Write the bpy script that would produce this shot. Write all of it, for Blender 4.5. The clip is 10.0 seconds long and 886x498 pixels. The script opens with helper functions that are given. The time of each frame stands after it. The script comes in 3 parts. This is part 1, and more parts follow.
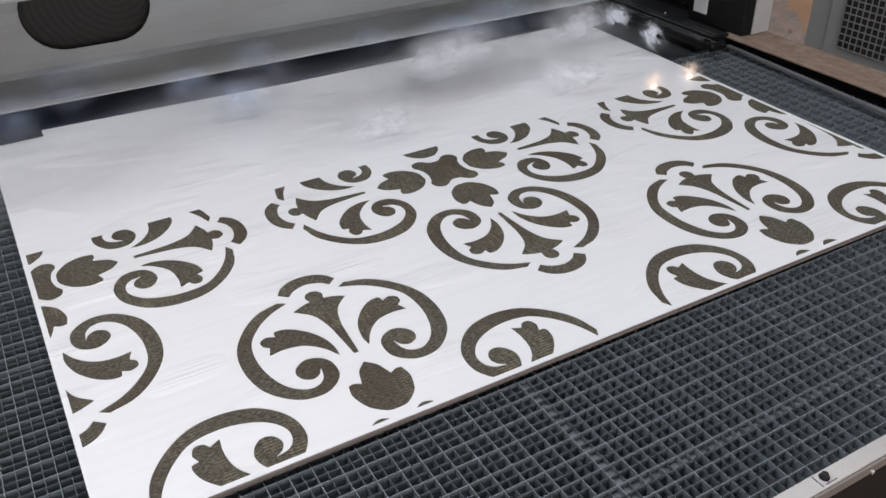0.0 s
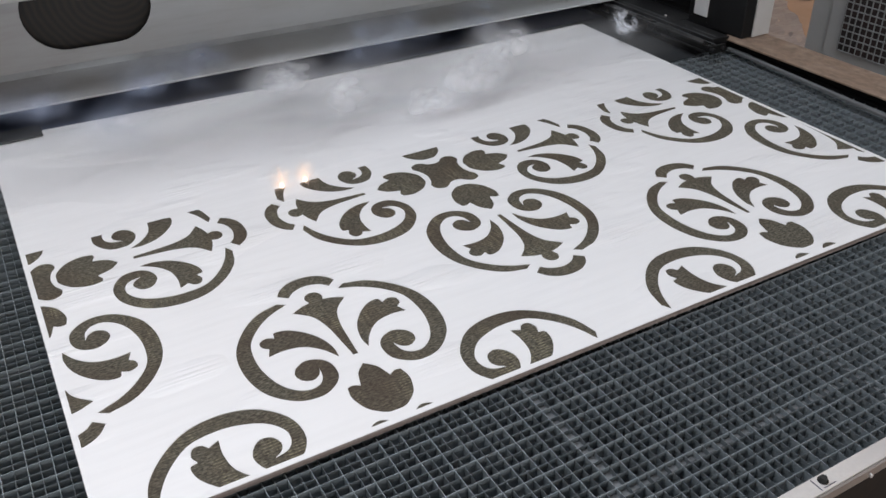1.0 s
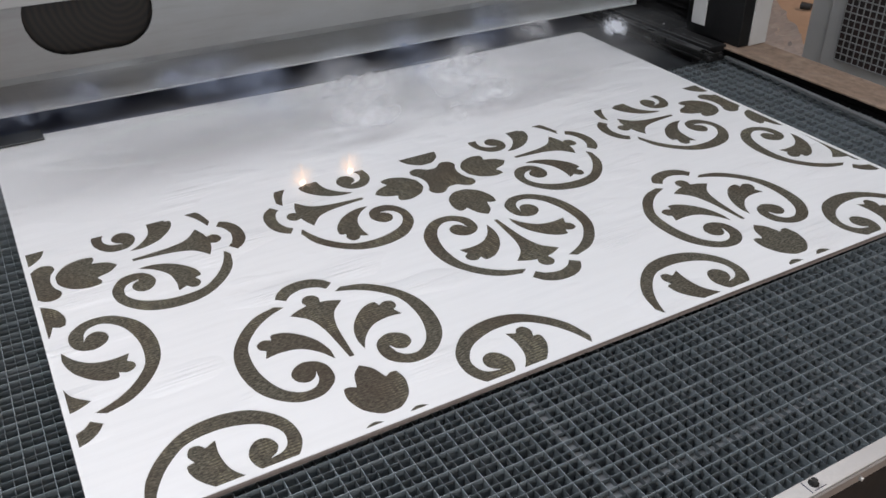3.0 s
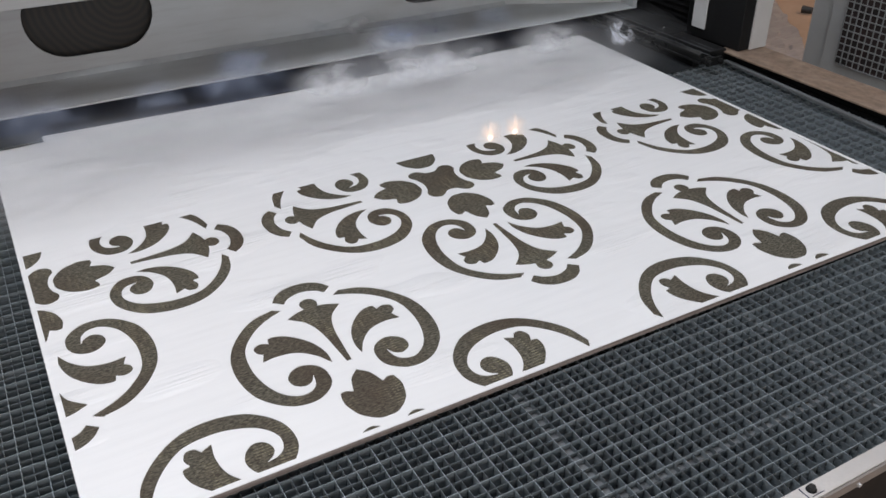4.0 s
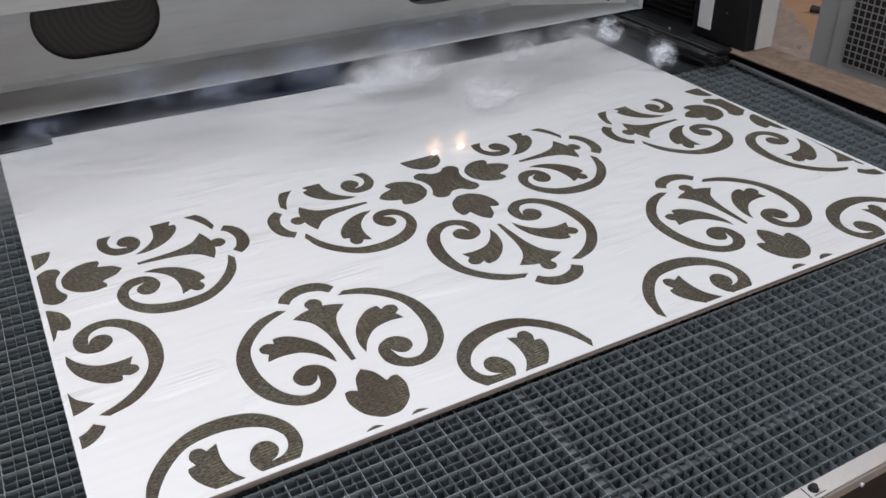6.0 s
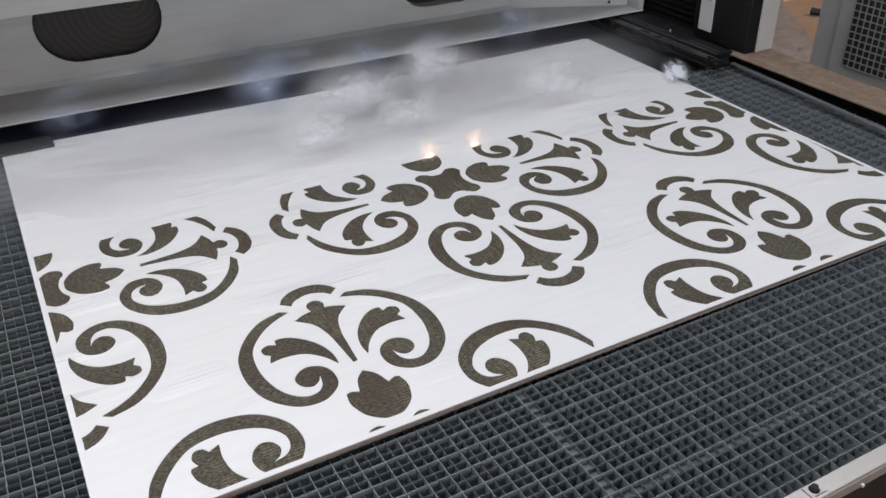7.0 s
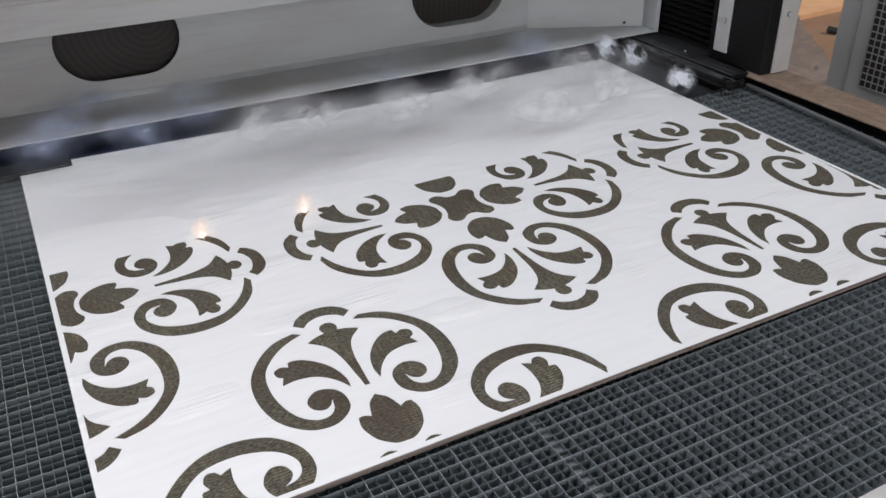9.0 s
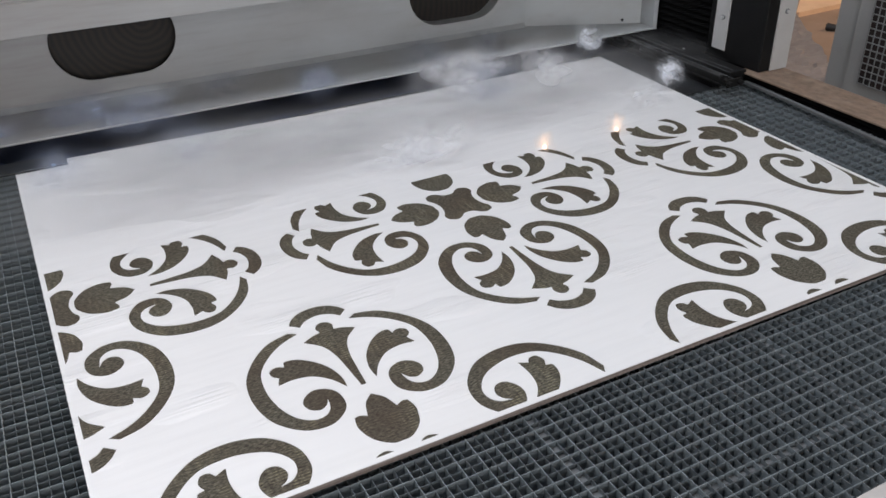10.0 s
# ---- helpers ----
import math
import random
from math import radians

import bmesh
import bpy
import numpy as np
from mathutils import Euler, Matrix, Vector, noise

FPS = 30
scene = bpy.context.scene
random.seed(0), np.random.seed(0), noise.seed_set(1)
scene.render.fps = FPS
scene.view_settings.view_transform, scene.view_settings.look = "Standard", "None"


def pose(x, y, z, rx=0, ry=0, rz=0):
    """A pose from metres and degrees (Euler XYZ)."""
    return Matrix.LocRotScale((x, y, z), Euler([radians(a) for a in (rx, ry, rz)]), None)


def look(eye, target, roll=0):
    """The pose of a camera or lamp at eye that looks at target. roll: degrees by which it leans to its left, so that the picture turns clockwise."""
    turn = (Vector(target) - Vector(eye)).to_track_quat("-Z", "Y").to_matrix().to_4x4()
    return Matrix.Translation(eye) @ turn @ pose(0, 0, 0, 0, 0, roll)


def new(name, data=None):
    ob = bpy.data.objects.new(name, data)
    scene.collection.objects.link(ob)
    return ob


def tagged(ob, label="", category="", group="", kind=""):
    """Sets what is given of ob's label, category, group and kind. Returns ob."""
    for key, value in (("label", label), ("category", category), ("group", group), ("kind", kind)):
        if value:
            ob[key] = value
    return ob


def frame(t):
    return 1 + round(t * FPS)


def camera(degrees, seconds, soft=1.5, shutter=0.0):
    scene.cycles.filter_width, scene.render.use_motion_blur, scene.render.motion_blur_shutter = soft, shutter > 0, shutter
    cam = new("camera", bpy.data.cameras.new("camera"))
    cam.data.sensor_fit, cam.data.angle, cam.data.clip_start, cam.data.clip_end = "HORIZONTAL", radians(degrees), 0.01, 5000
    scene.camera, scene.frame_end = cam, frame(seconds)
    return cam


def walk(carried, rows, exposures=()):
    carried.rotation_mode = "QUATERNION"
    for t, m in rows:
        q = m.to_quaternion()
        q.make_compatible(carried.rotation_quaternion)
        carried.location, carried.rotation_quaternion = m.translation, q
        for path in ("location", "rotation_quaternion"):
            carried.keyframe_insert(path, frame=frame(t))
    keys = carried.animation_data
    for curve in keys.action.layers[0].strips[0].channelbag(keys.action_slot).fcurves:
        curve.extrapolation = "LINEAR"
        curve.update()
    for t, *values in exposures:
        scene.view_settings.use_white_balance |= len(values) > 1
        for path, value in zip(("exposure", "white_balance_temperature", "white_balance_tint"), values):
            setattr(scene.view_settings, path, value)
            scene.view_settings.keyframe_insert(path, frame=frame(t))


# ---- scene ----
cam = camera(54.618, 10.0, soft=1.55)
PATH = [
    (0, (0.0250, -0.5774, 1.5094), (0.8423, 0.8977, 0.4341), -1.37),
    (0.5, (0.0238, -0.5757, 1.5094), (0.8442, 0.8947, 0.4301), -1.07),
    (1, (0.0254, -0.5774, 1.5105), (0.8434, 0.8985, 0.4370), -1.14),
    (1.5, (0.0275, -0.5785, 1.5094), (0.8437, 0.9022, 0.4410), -1.23),
    (2, (0.0295, -0.5820, 1.5085), (0.8416, 0.9011, 0.4404), -1.21),
    (2.5, (0.0244, -0.5888, 1.5105), (0.8430, 0.8945, 0.4476), -1.00),
    (4, (0.0290, -0.5883, 1.5118), (0.8507, 0.9001, 0.4584), -0.72),
    (4.5, (0.0340, -0.5893, 1.5116), (0.8460, 0.9034, 0.4568), -1.01),
    (5, (0.0334, -0.5885, 1.5111), (0.8391, 0.9057, 0.4536), -0.95),
    (5.5, (0.0331, -0.5924, 1.5133), (0.8367, 0.9050, 0.4588), -1.12),
    (7, (0.0293, -0.5979, 1.5153), (0.8335, 0.9046, 0.4685), -1.19),
    (7.5, (0.0299, -0.5989, 1.5189), (0.8367, 0.9089, 0.4819), -1.09),
    (8, (0.0335, -0.5978, 1.5243), (0.8406, 0.9217, 0.5046), -1.10),
    (8.5, (0.0329, -0.5945, 1.5247), (0.8309, 0.9324, 0.5088), -1.09),
    (9, (0.0331, -0.5936, 1.5232), (0.8171, 0.9404, 0.5072), -1.38),
    (9.5, (0.0350, -0.5910, 1.5217), (0.8191, 0.9415, 0.5036), -1.44),
    (10, (0.0385, -0.5907, 1.5215), (0.8227, 0.9403, 0.5012), -1.46),
]
walk(cam, [(t, look(eye, target, roll)) for t, eye, target, roll in PATH])


# ---- world and light ----
world = bpy.data.worlds.new("sky")
scene.world = world
world.use_nodes = True
_sky = world.node_tree.nodes.new("ShaderNodeTexSky")
_sky.sky_type = "NISHITA"
_sky.sun_disc = False
_sky.sun_elevation, _sky.sun_rotation = radians(48), radians(200)
world.node_tree.links.new(_sky.outputs[0], world.node_tree.nodes["Background"].inputs[0])
world.node_tree.nodes["Background"].inputs[1].default_value = 0.10
scene.cycles.transparent_max_bounces = 32


def area_lamp(name, m, sx, sy, watts, colour):
    d = bpy.data.lights.new(name, "AREA")
    d.shape, d.size, d.size_y, d.energy, d.color = "RECTANGLE", sx, sy, watts, colour
    ob = new(name, d)
    ob.matrix_world = m
    return ob


# unseen area lamps added: soft light from above, front fill, warm fill from the right
area_lamp("overhead_soft_lamp", look((-0.6, 1.85, 4.45), (-0.6, 1.85, 0)), 4.2, 4.0, 234, (0.915, 0.95, 1.0))
area_lamp("front_fill_lamp", look((-0.4, -5.2, 2.1), (0.8, 0.6, 0.9)), 3.2, 3.0, 136, (0.96, 0.965, 0.98))
area_lamp("warm_right_fill_lamp", look((7.8, 0.4, 3.7), (1.2, 0.4, 0.9)), 2.4, 1.2, 230, (1.0, 0.72, 0.52))
scene.view_settings.exposure = 0.0


# ---- materials ----
class Nodes:
    """A principled material that is put together node by node."""

    def __init__(self, name, rough=0.5, metal=0.0):
        self.m = bpy.data.materials.new(name)
        self.m.use_nodes = True
        self.t = self.m.node_tree
        self.b = self.t.nodes["Principled BSDF"]
        self.b.inputs["Roughness"].default_value = rough
        self.b.inputs["Metallic"].default_value = metal
        self.co = self.t.nodes.new("ShaderNodeTexCoord")

    def add(self, kind, **inputs):
        n = self.t.nodes.new(kind)
        for k, v in inputs.items():
            self.put(n, k.replace("_", " "), v)
        return n

    def put(self, n, key, v):
        s = n.inputs[int(key[1:])] if key[0] == "i" and key[1:].isdigit() else n.inputs[key]
        if hasattr(v, "is_linked"):
            self.t.links.new(v, s)
        else:
            s.default_value = v

    def coords(self, sx=1, sy=1, sz=1, random_shift=0.0, space="Object"):
        out = self.co.outputs[space]
        if random_shift:
            info = self.t.nodes.new("ShaderNodeObjectInfo")
            mul = self.math("MULTIPLY", info.outputs["Random"], random_shift)
            add = self.t.nodes.new("ShaderNodeVectorMath")
            self.put(add, "i0", out)
            self.put(add, "i1", mul)
            out = add.outputs[0]
        mp = self.add("ShaderNodeMapping", Vector=out, Scale=(sx, sy, sz))
        return mp.outputs[0]

    def noise(self, vec, scale, detail=4.0, rough=0.55):
        return self.add("ShaderNodeTexNoise", Vector=vec, Scale=scale, Detail=detail, Roughness=rough).outputs["Fac"]

    def math(self, op, a, b=0.0, clamp=False):
        n = self.t.nodes.new("ShaderNodeMath")
        n.operation, n.use_clamp = op, clamp
        self.put(n, "i0", a)
        self.put(n, "i1", b)
        return n.outputs[0]

    def span(self, v, a, b, c=0.0, d=1.0):
        n = self.t.nodes.new("ShaderNodeMapRange")
        for i, x in enumerate((v, a, b, c, d)):
            self.put(n, "i%d" % i, x)
        return n.outputs[0]

    def mix(self, fac, a, b):
        n = self.t.nodes.new("ShaderNodeMix")
        n.data_type = "RGBA"
        for s, v in ((n.inputs[0], fac), (n.inputs[6], a), (n.inputs[7], b)):
            if hasattr(v, "is_linked"):
                self.t.links.new(v, s)
            else:
                s.default_value = v if not isinstance(v, tuple) else (*v, 1.0)
        return n.outputs[2]

    def bump(self, height, strength, distance):
        n = self.add("ShaderNodeBump", Strength=strength, Distance=distance, Height=height)
        self.t.links.new(n.outputs[0], self.b.inputs["Normal"])

    def colour(self, v):
        if isinstance(v, tuple):
            self.b.inputs["Base Color"].default_value = (*v, 1.0)
        else:
            self.t.links.new(v, self.b.inputs["Base Color"])

    def rough(self, v):
        self.t.links.new(v, self.b.inputs["Roughness"])


def plain(name, base, dark, rough=0.5, metal=0.0, big=6.0, fine=120.0, relief=0.15, rand=0.0):
    """Base colour with stains at a large scale and grain at a small one."""
    k = Nodes(name, rough, metal)
    v = k.coords(random_shift=rand)
    stain = k.span(k.noise(v, big, 5), 0.35, 0.7)
    grain = k.noise(v, fine, 3)
    c = k.mix(stain, base, dark)
    c = k.mix(k.span(grain, 0.35, 0.75, 0.0, 0.35), c, dark)
    k.colour(c)
    k.rough(k.span(stain, 0, 1, rough - 0.06, rough + 0.1))
    if relief:
        k.bump(grain, relief, 0.001)
    return k.m


def white_board():
    """White paint on planed wood: even, with faint streaks and a few patches where the grain stands out."""
    k = Nodes("white_board_paint", 0.36)
    streak = k.noise(k.coords(1.2, 14, 1), 7, 5, 0.6)
    cloud = k.noise(k.coords(), 2.6, 3)
    c = k.mix(k.span(streak, 0.42, 0.75), (0.775, 0.775, 0.79), (0.735, 0.735, 0.75))
    c = k.mix(k.span(cloud, 0.4, 0.7, 0, 0.5), c, (0.74, 0.74, 0.75))
    k.colour(c)
    k.rough(k.span(streak, 0.3, 0.7, 0.32, 0.42))
    warp = k.noise(k.coords(3, 3, 1), 2.0, 2)
    fine = k.noise(k.coords(4, 120, 1), 1.8, 3)
    grain = k.math("ADD", fine, k.math("MULTIPLY", warp, 0.3))
    patch = k.span(k.noise(k.coords(2.2, 5, 1), 2.2, 2), 0.53, 0.66)
    k.bump(k.math("MULTIPLY", grain, patch), 1.0, 0.0042)
    return k.m


def charred():
    """Burnt ply laid bare line by line: soot, ochre wood in dashes along the beam's lines, fresh brown char."""
    k = Nodes("charred_wood", 0.85)
    k.b.inputs["Specular IOR Level"].default_value = 0.12
    n1 = k.noise(k.coords(1, 1.6, 1), 170, 4)
    grit = k.noise(k.coords(210, 520, 1), 1.0, 3, 0.6)
    big = k.noise(k.coords(), 9, 4)
    wobble = k.math("MULTIPLY", k.noise(k.coords(), 12, 2), 1.6)
    sep = k.add("ShaderNodeSeparateXYZ", Vector=k.co.outputs["Object"])
    wave = k.math("SINE", k.math("ADD", k.math("MULTIPLY", sep.outputs["Y"], 1500.0), wobble))
    dash = k.span(k.noise(k.coords(260, 40, 1), 1.0, 2), 0.46, 0.62)
    where = k.span(k.noise(k.coords(), 13, 3), 0.46, 0.62)
    lines = k.math("MULTIPLY", k.math("MULTIPLY", k.span(wave, 0.1, 0.9), dash), where)
    c = k.mix(k.span(grit, 0.36, 0.66), (0.040, 0.035, 0.028), (0.165, 0.153, 0.120))
    c = k.mix(k.span(n1, 0.42, 0.68, 0, 0.55), c, (0.045, 0.041, 0.034))
    c = k.mix(k.span(big, 0.42, 0.66, 0, 0.65), c, (0.066, 0.048, 0.036))
    c = k.mix(k.math("MULTIPLY", lines, 0.75), c, (0.28, 0.255, 0.165))
    k.colour(c)
    k.bump(grit, 0.35, 0.0006)
    return k.m


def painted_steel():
    """Off-white powder coat on the gantry, with smoke grime and left-end shade painted in."""
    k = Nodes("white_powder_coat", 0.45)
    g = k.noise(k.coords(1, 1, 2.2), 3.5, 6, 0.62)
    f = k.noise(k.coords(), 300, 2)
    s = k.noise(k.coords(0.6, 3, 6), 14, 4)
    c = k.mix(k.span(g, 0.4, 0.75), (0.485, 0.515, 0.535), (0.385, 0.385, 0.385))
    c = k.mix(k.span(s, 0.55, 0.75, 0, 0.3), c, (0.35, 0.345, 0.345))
    # left end painted darker and browner, standing in for the weaker light there
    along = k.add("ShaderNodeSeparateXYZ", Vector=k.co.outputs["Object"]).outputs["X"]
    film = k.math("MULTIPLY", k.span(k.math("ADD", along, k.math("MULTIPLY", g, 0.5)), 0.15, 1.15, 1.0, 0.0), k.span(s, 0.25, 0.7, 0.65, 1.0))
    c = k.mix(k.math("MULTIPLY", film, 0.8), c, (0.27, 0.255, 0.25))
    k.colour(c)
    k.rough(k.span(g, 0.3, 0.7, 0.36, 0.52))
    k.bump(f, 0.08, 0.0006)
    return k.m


def blade_steel(name, dim):
    k = Nodes(name, 0.55, 0.4)
    v = k.coords(random_shift=9.0)
    g = k.noise(v, 22, 4)
    f = k.noise(v, 240, 3)
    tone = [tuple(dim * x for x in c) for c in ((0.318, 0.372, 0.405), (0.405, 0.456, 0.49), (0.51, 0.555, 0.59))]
    c = k.mix(k.span(g, 0.35, 0.7), tone[0], tone[1])
    c = k.mix(k.span(f, 0.5, 0.8, 0, 0.5), c, tone[2])
    k.colour(c)
    k.bump(f, 0.1, 0.0005)
    return k.m


def ply_edge():
    k = Nodes("plywood_edge", 0.8)
    lay = k.noise(k.coords(2, 2, 420), 1.0, 2)
    n = k.noise(k.coords(), 90, 4)
    c = k.mix(k.span(lay, 0.42, 0.58), (0.20, 0.163, 0.147), (0.30, 0.255, 0.235))
    c = k.mix(k.span(n, 0.5, 0.75, 0, 0.6), c, (0.14, 0.11, 0.098))
    k.colour(c)
    return k.m


def stone_ledge():
    k = Nodes("brown_worn_ledge", 0.7)
    a = k.noise(k.coords(1, 0.5, 1), 75, 6, 0.7)
    b = k.noise(k.coords(), 24, 4)
    c = k.mix(k.span(a, 0.35, 0.7), (0.26, 0.18, 0.130), (0.13, 0.092, 0.068))
    c = k.mix(k.span(b, 0.5, 0.75, 0, 0.7), c, (0.33, 0.255, 0.20))
    k.colour(c)
    k.bump(a, 0.2, 0.001)
    return k.m


def bellows_mat():
    k = Nodes("black_bellows_cloth", 0.85)
    n = k.noise(k.coords(), 40, 4)
    k.colour(k.mix(n, (0.003, 0.003, 0.0032), (0.007, 0.007, 0.0075)))
    k.b.inputs["Specular IOR Level"].default_value = 0.08
    return k.m


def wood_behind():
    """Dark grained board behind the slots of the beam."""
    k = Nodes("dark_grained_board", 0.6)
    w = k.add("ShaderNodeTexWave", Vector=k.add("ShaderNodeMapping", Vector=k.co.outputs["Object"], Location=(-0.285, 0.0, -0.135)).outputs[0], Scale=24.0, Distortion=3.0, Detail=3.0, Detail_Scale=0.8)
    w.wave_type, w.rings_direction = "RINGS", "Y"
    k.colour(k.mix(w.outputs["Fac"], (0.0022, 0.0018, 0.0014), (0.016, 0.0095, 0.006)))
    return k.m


def smoke_mat(name, colour, gain, cut, scale, sx=1.0, sz=1.0, edge=1.0, ramp=0.3):
    """Thin smoke: a cloud of 3D noise that fades towards the rim of its puff."""
    k = Nodes(name)
    v = k.coords(sx, 1.0, sz, random_shift=37.0)
    n = k.add("ShaderNodeTexNoise", Vector=v, Scale=scale, Detail=3.5, Roughness=0.52, Distortion=0.25).outputs["Fac"]
    n2 = k.noise(v, scale * 0.45, 2, 0.5)
    d = k.add("ShaderNodeVectorMath")
    d.operation = "LENGTH"
    k.put(d, "i0", k.co.outputs["Object"])
    fall = k.span(d.outputs["Value"], 0.1, edge, 1.0, 0.0)
    fall = k.math("MULTIPLY", fall, fall)
    body = k.span(k.math("ADD", k.math("MULTIPLY", n, 0.6), k.math("MULTIPLY", n2, 0.4)), cut, cut + ramp, 0.0, 1.0)
    alpha = k.math("MULTIPLY", k.math("MULTIPLY", body, fall), gain, clamp=True)
    tr = k.t.nodes.new("ShaderNodeBsdfTransparent")
    di = k.add("ShaderNodeBsdfDiffuse", Color=(*colour, 1.0))
    tl = k.add("ShaderNodeBsdfTranslucent", Color=(*colour, 1.0))
    both = k.t.nodes.new("ShaderNodeMixShader")
    k.put(both, "i0", 0.5)
    k.put(both, "i1", di.outputs[0])
    k.put(both, "i2", tl.outputs[0])
    mx = k.t.nodes.new("ShaderNodeMixShader")
    k.put(mx, "i0", alpha)
    k.put(mx, "i1", tr.outputs[0])
    k.put(mx, "i2", both.outputs[0])
    k.t.links.new(mx.outputs[0], k.t.nodes["Material Output"].inputs[0])
    k.t.nodes.remove(k.b)
    return k.m


def glow_mat(name, colour, power, gain, edge=1.0, scale=2.2):
    """Burning gas: gives off light and fades towards the rim of the flame."""
    k = Nodes(name)
    v = k.coords(random_shift=21.0)
    n = k.span(k.noise(v, scale, 4), 0.3, 0.65)
    d = k.add("ShaderNodeVectorMath")
    d.operation = "LENGTH"
    k.put(d, "i0", k.co.outputs["Object"])
    fall = k.span(d.outputs["Value"], 0.0, edge, 1.0, 0.0)
    fall = k.math("POWER", fall, 1.8)
    alpha = k.math("MULTIPLY", k.math("MULTIPLY", n, fall), gain, clamp=True)
    tr = k.t.nodes.new("ShaderNodeBsdfTransparent")
    em = k.add("ShaderNodeEmission", Color=(*colour, 1.0), Strength=power)
    mx = k.t.nodes.new("ShaderNodeMixShader")
    k.put(mx, "i0", alpha)
    k.put(mx, "i1", tr.outputs[0])
    k.put(mx, "i2", em.outputs[0])
    k.t.links.new(mx.outputs[0], k.t.nodes["Material Output"].inputs[0])
    k.t.nodes.remove(k.b)
    return k.m


M_WHITE = white_board()
M_CHAR = charred()
M_PLY = ply_edge()
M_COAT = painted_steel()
M_FILLET = plain("darker_grey_paint", (0.30, 0.31, 0.32), (0.42, 0.44, 0.455), 0.6, 0.0, 9, 90)
M_BLADE = blade_steel("grid_steel", 0.76)
M_BLADEDARK = blade_steel("darker_grid_steel", 0.50)
M_LEDGE = stone_ledge()
M_BELLOWS = bellows_mat()
M_SLOTWOOD = wood_behind()
M_BLACK = plain("black_painted_steel", (0.004, 0.004, 0.0042), (0.010, 0.010, 0.011), 0.5, 0.0, 8, 200)
M_BLACK.node_tree.nodes["Principled BSDF"].inputs["Specular IOR Level"].default_value = 0.28
M_GLOSS = plain("glossy_black_steel", (0.006, 0.006, 0.0062), (0.014, 0.014, 0.014), 0.28, 0.0, 14, 200)
M_TRAY = plain("tray_steel", (0.125, 0.137, 0.150), (0.185, 0.20, 0.215), 0.6, 0.2, 12, 160)
M_SUPPORT = plain("dusty_support_bar", (0.18, 0.19, 0.20), (0.11, 0.116, 0.123), 0.7, 0.2, 30, 300)
M_ALU = plain("brushed_aluminium", (0.66, 0.64, 0.63), (0.52, 0.50, 0.49), 0.42, 0.25, 7, 260)
M_ALUSIDE = plain("dull_aluminium_side", (0.30, 0.27, 0.25), (0.20, 0.18, 0.17), 0.5, 0.3, 9, 260)
M_PLATE = plain("light_grey_plate", (0.60, 0.60, 0.605), (0.52, 0.515, 0.51), 0.4, 0.1, 9, 260, 0.05)
M_SCREW = plain("zinc_screw", (0.75, 0.75, 0.76), (0.55, 0.55, 0.56), 0.35, 0.4, 40, 400)
M_STRIP = plain("grey_edge_profile", (0.135, 0.142, 0.148), (0.095, 0.100, 0.105), 0.7, 0.0, 10, 260)
M_CABINET = plain("grey_cabinet_paint", (0.40, 0.405, 0.405), (0.33, 0.335, 0.335), 0.5, 0.0, 5, 300, 0.05)
M_LATTICE = plain("grey_lattice_paint", (0.27, 0.275, 0.28), (0.20, 0.205, 0.21), 0.5, 0.0, 10, 260)
M_MESHDARK = plain("dark_mesh_filter", (0.018, 0.017, 0.018), (0.05, 0.03, 0.03), 0.8, 0.0, 25, 200)
M_FLOOR = plain("brown_workshop_floor", (0.33, 0.235, 0.175), (0.235, 0.165, 0.120), 0.6, 0.0, 2.2, 40)
M_WALL = plain("pale_hall_wall", (0.55, 0.54, 0.52), (0.46, 0.45, 0.43), 0.8, 0.0, 0.8, 30)
M_CARD = plain("tan_cardboard", (0.78, 0.54, 0.35), (0.66, 0.45, 0.29), 0.8, 0.0, 6, 90)
M_FILM = plain("grey_plastic_film", (0.25, 0.225, 0.22), (0.19, 0.17, 0.165), 0.35, 0.0, 9, 40, 0.5)
M_COVER = plain("blue_black_sheet", (0.024, 0.033, 0.070), (0.036, 0.047, 0.092), 0.55, 0.0, 9, 150)
M_SHEET = plain("dark_grey_sheet", (0.015, 0.017, 0.020), (0.027, 0.029, 0.032), 0.55, 0.0, 9, 150)
M_RUBBER = plain("black_rubber", (0.012, 0.012, 0.013), (0.02, 0.02, 0.02), 0.6, 0.0, 40, 300)
M_INK = plain("blue_black_marker", (0.03, 0.035, 0.09), (0.02, 0.02, 0.05), 0.7, 0.0, 40, 300)
M_SMOKE = smoke_mat("bluish_white_smoke", (0.62, 0.71, 0.93), 0.70, 0.41, 1.8)
M_BILLOW = smoke_mat("billowing_white_smoke", (0.92, 0.93, 0.97), 1.7, 0.41, 1.6)
M_PUFF = smoke_mat("dense_white_smoke", (0.90, 0.93, 1.0), 3.6, 0.43, 1.9, ramp=0.2)
M_HAZE = smoke_mat("thin_smoke_streaks", (0.60, 0.60, 0.61), 0.46, 0.31, 1.4, 0.8, 1.5, 1.0)
M_CORE = glow_mat("burning_spot", (1.0, 0.82, 0.66), 8.0, 2.2)
M_GLOW = glow_mat("flame_glow", (1.0, 0.76, 0.63), 1.25, 0.95)


# ---- building helpers ----
def part(name, bm, material, parent=None, label=""):
    """Links a bmesh as one mesh object under a thing or under a part."""
    me = bpy.data.meshes.new(name)
    bm.to_mesh(me)
    bm.free()
    me.materials.append(material)
    ob = new(name, me)
    ob.parent = parent
    return tagged(ob, label)


def thing(name, x, y, z, label, category, group="", kind=""):
    ob = new(name)
    ob.location = (x, y, z)
    ob.empty_display_size = 0.05
    return tagged(ob, label, category, group, kind)


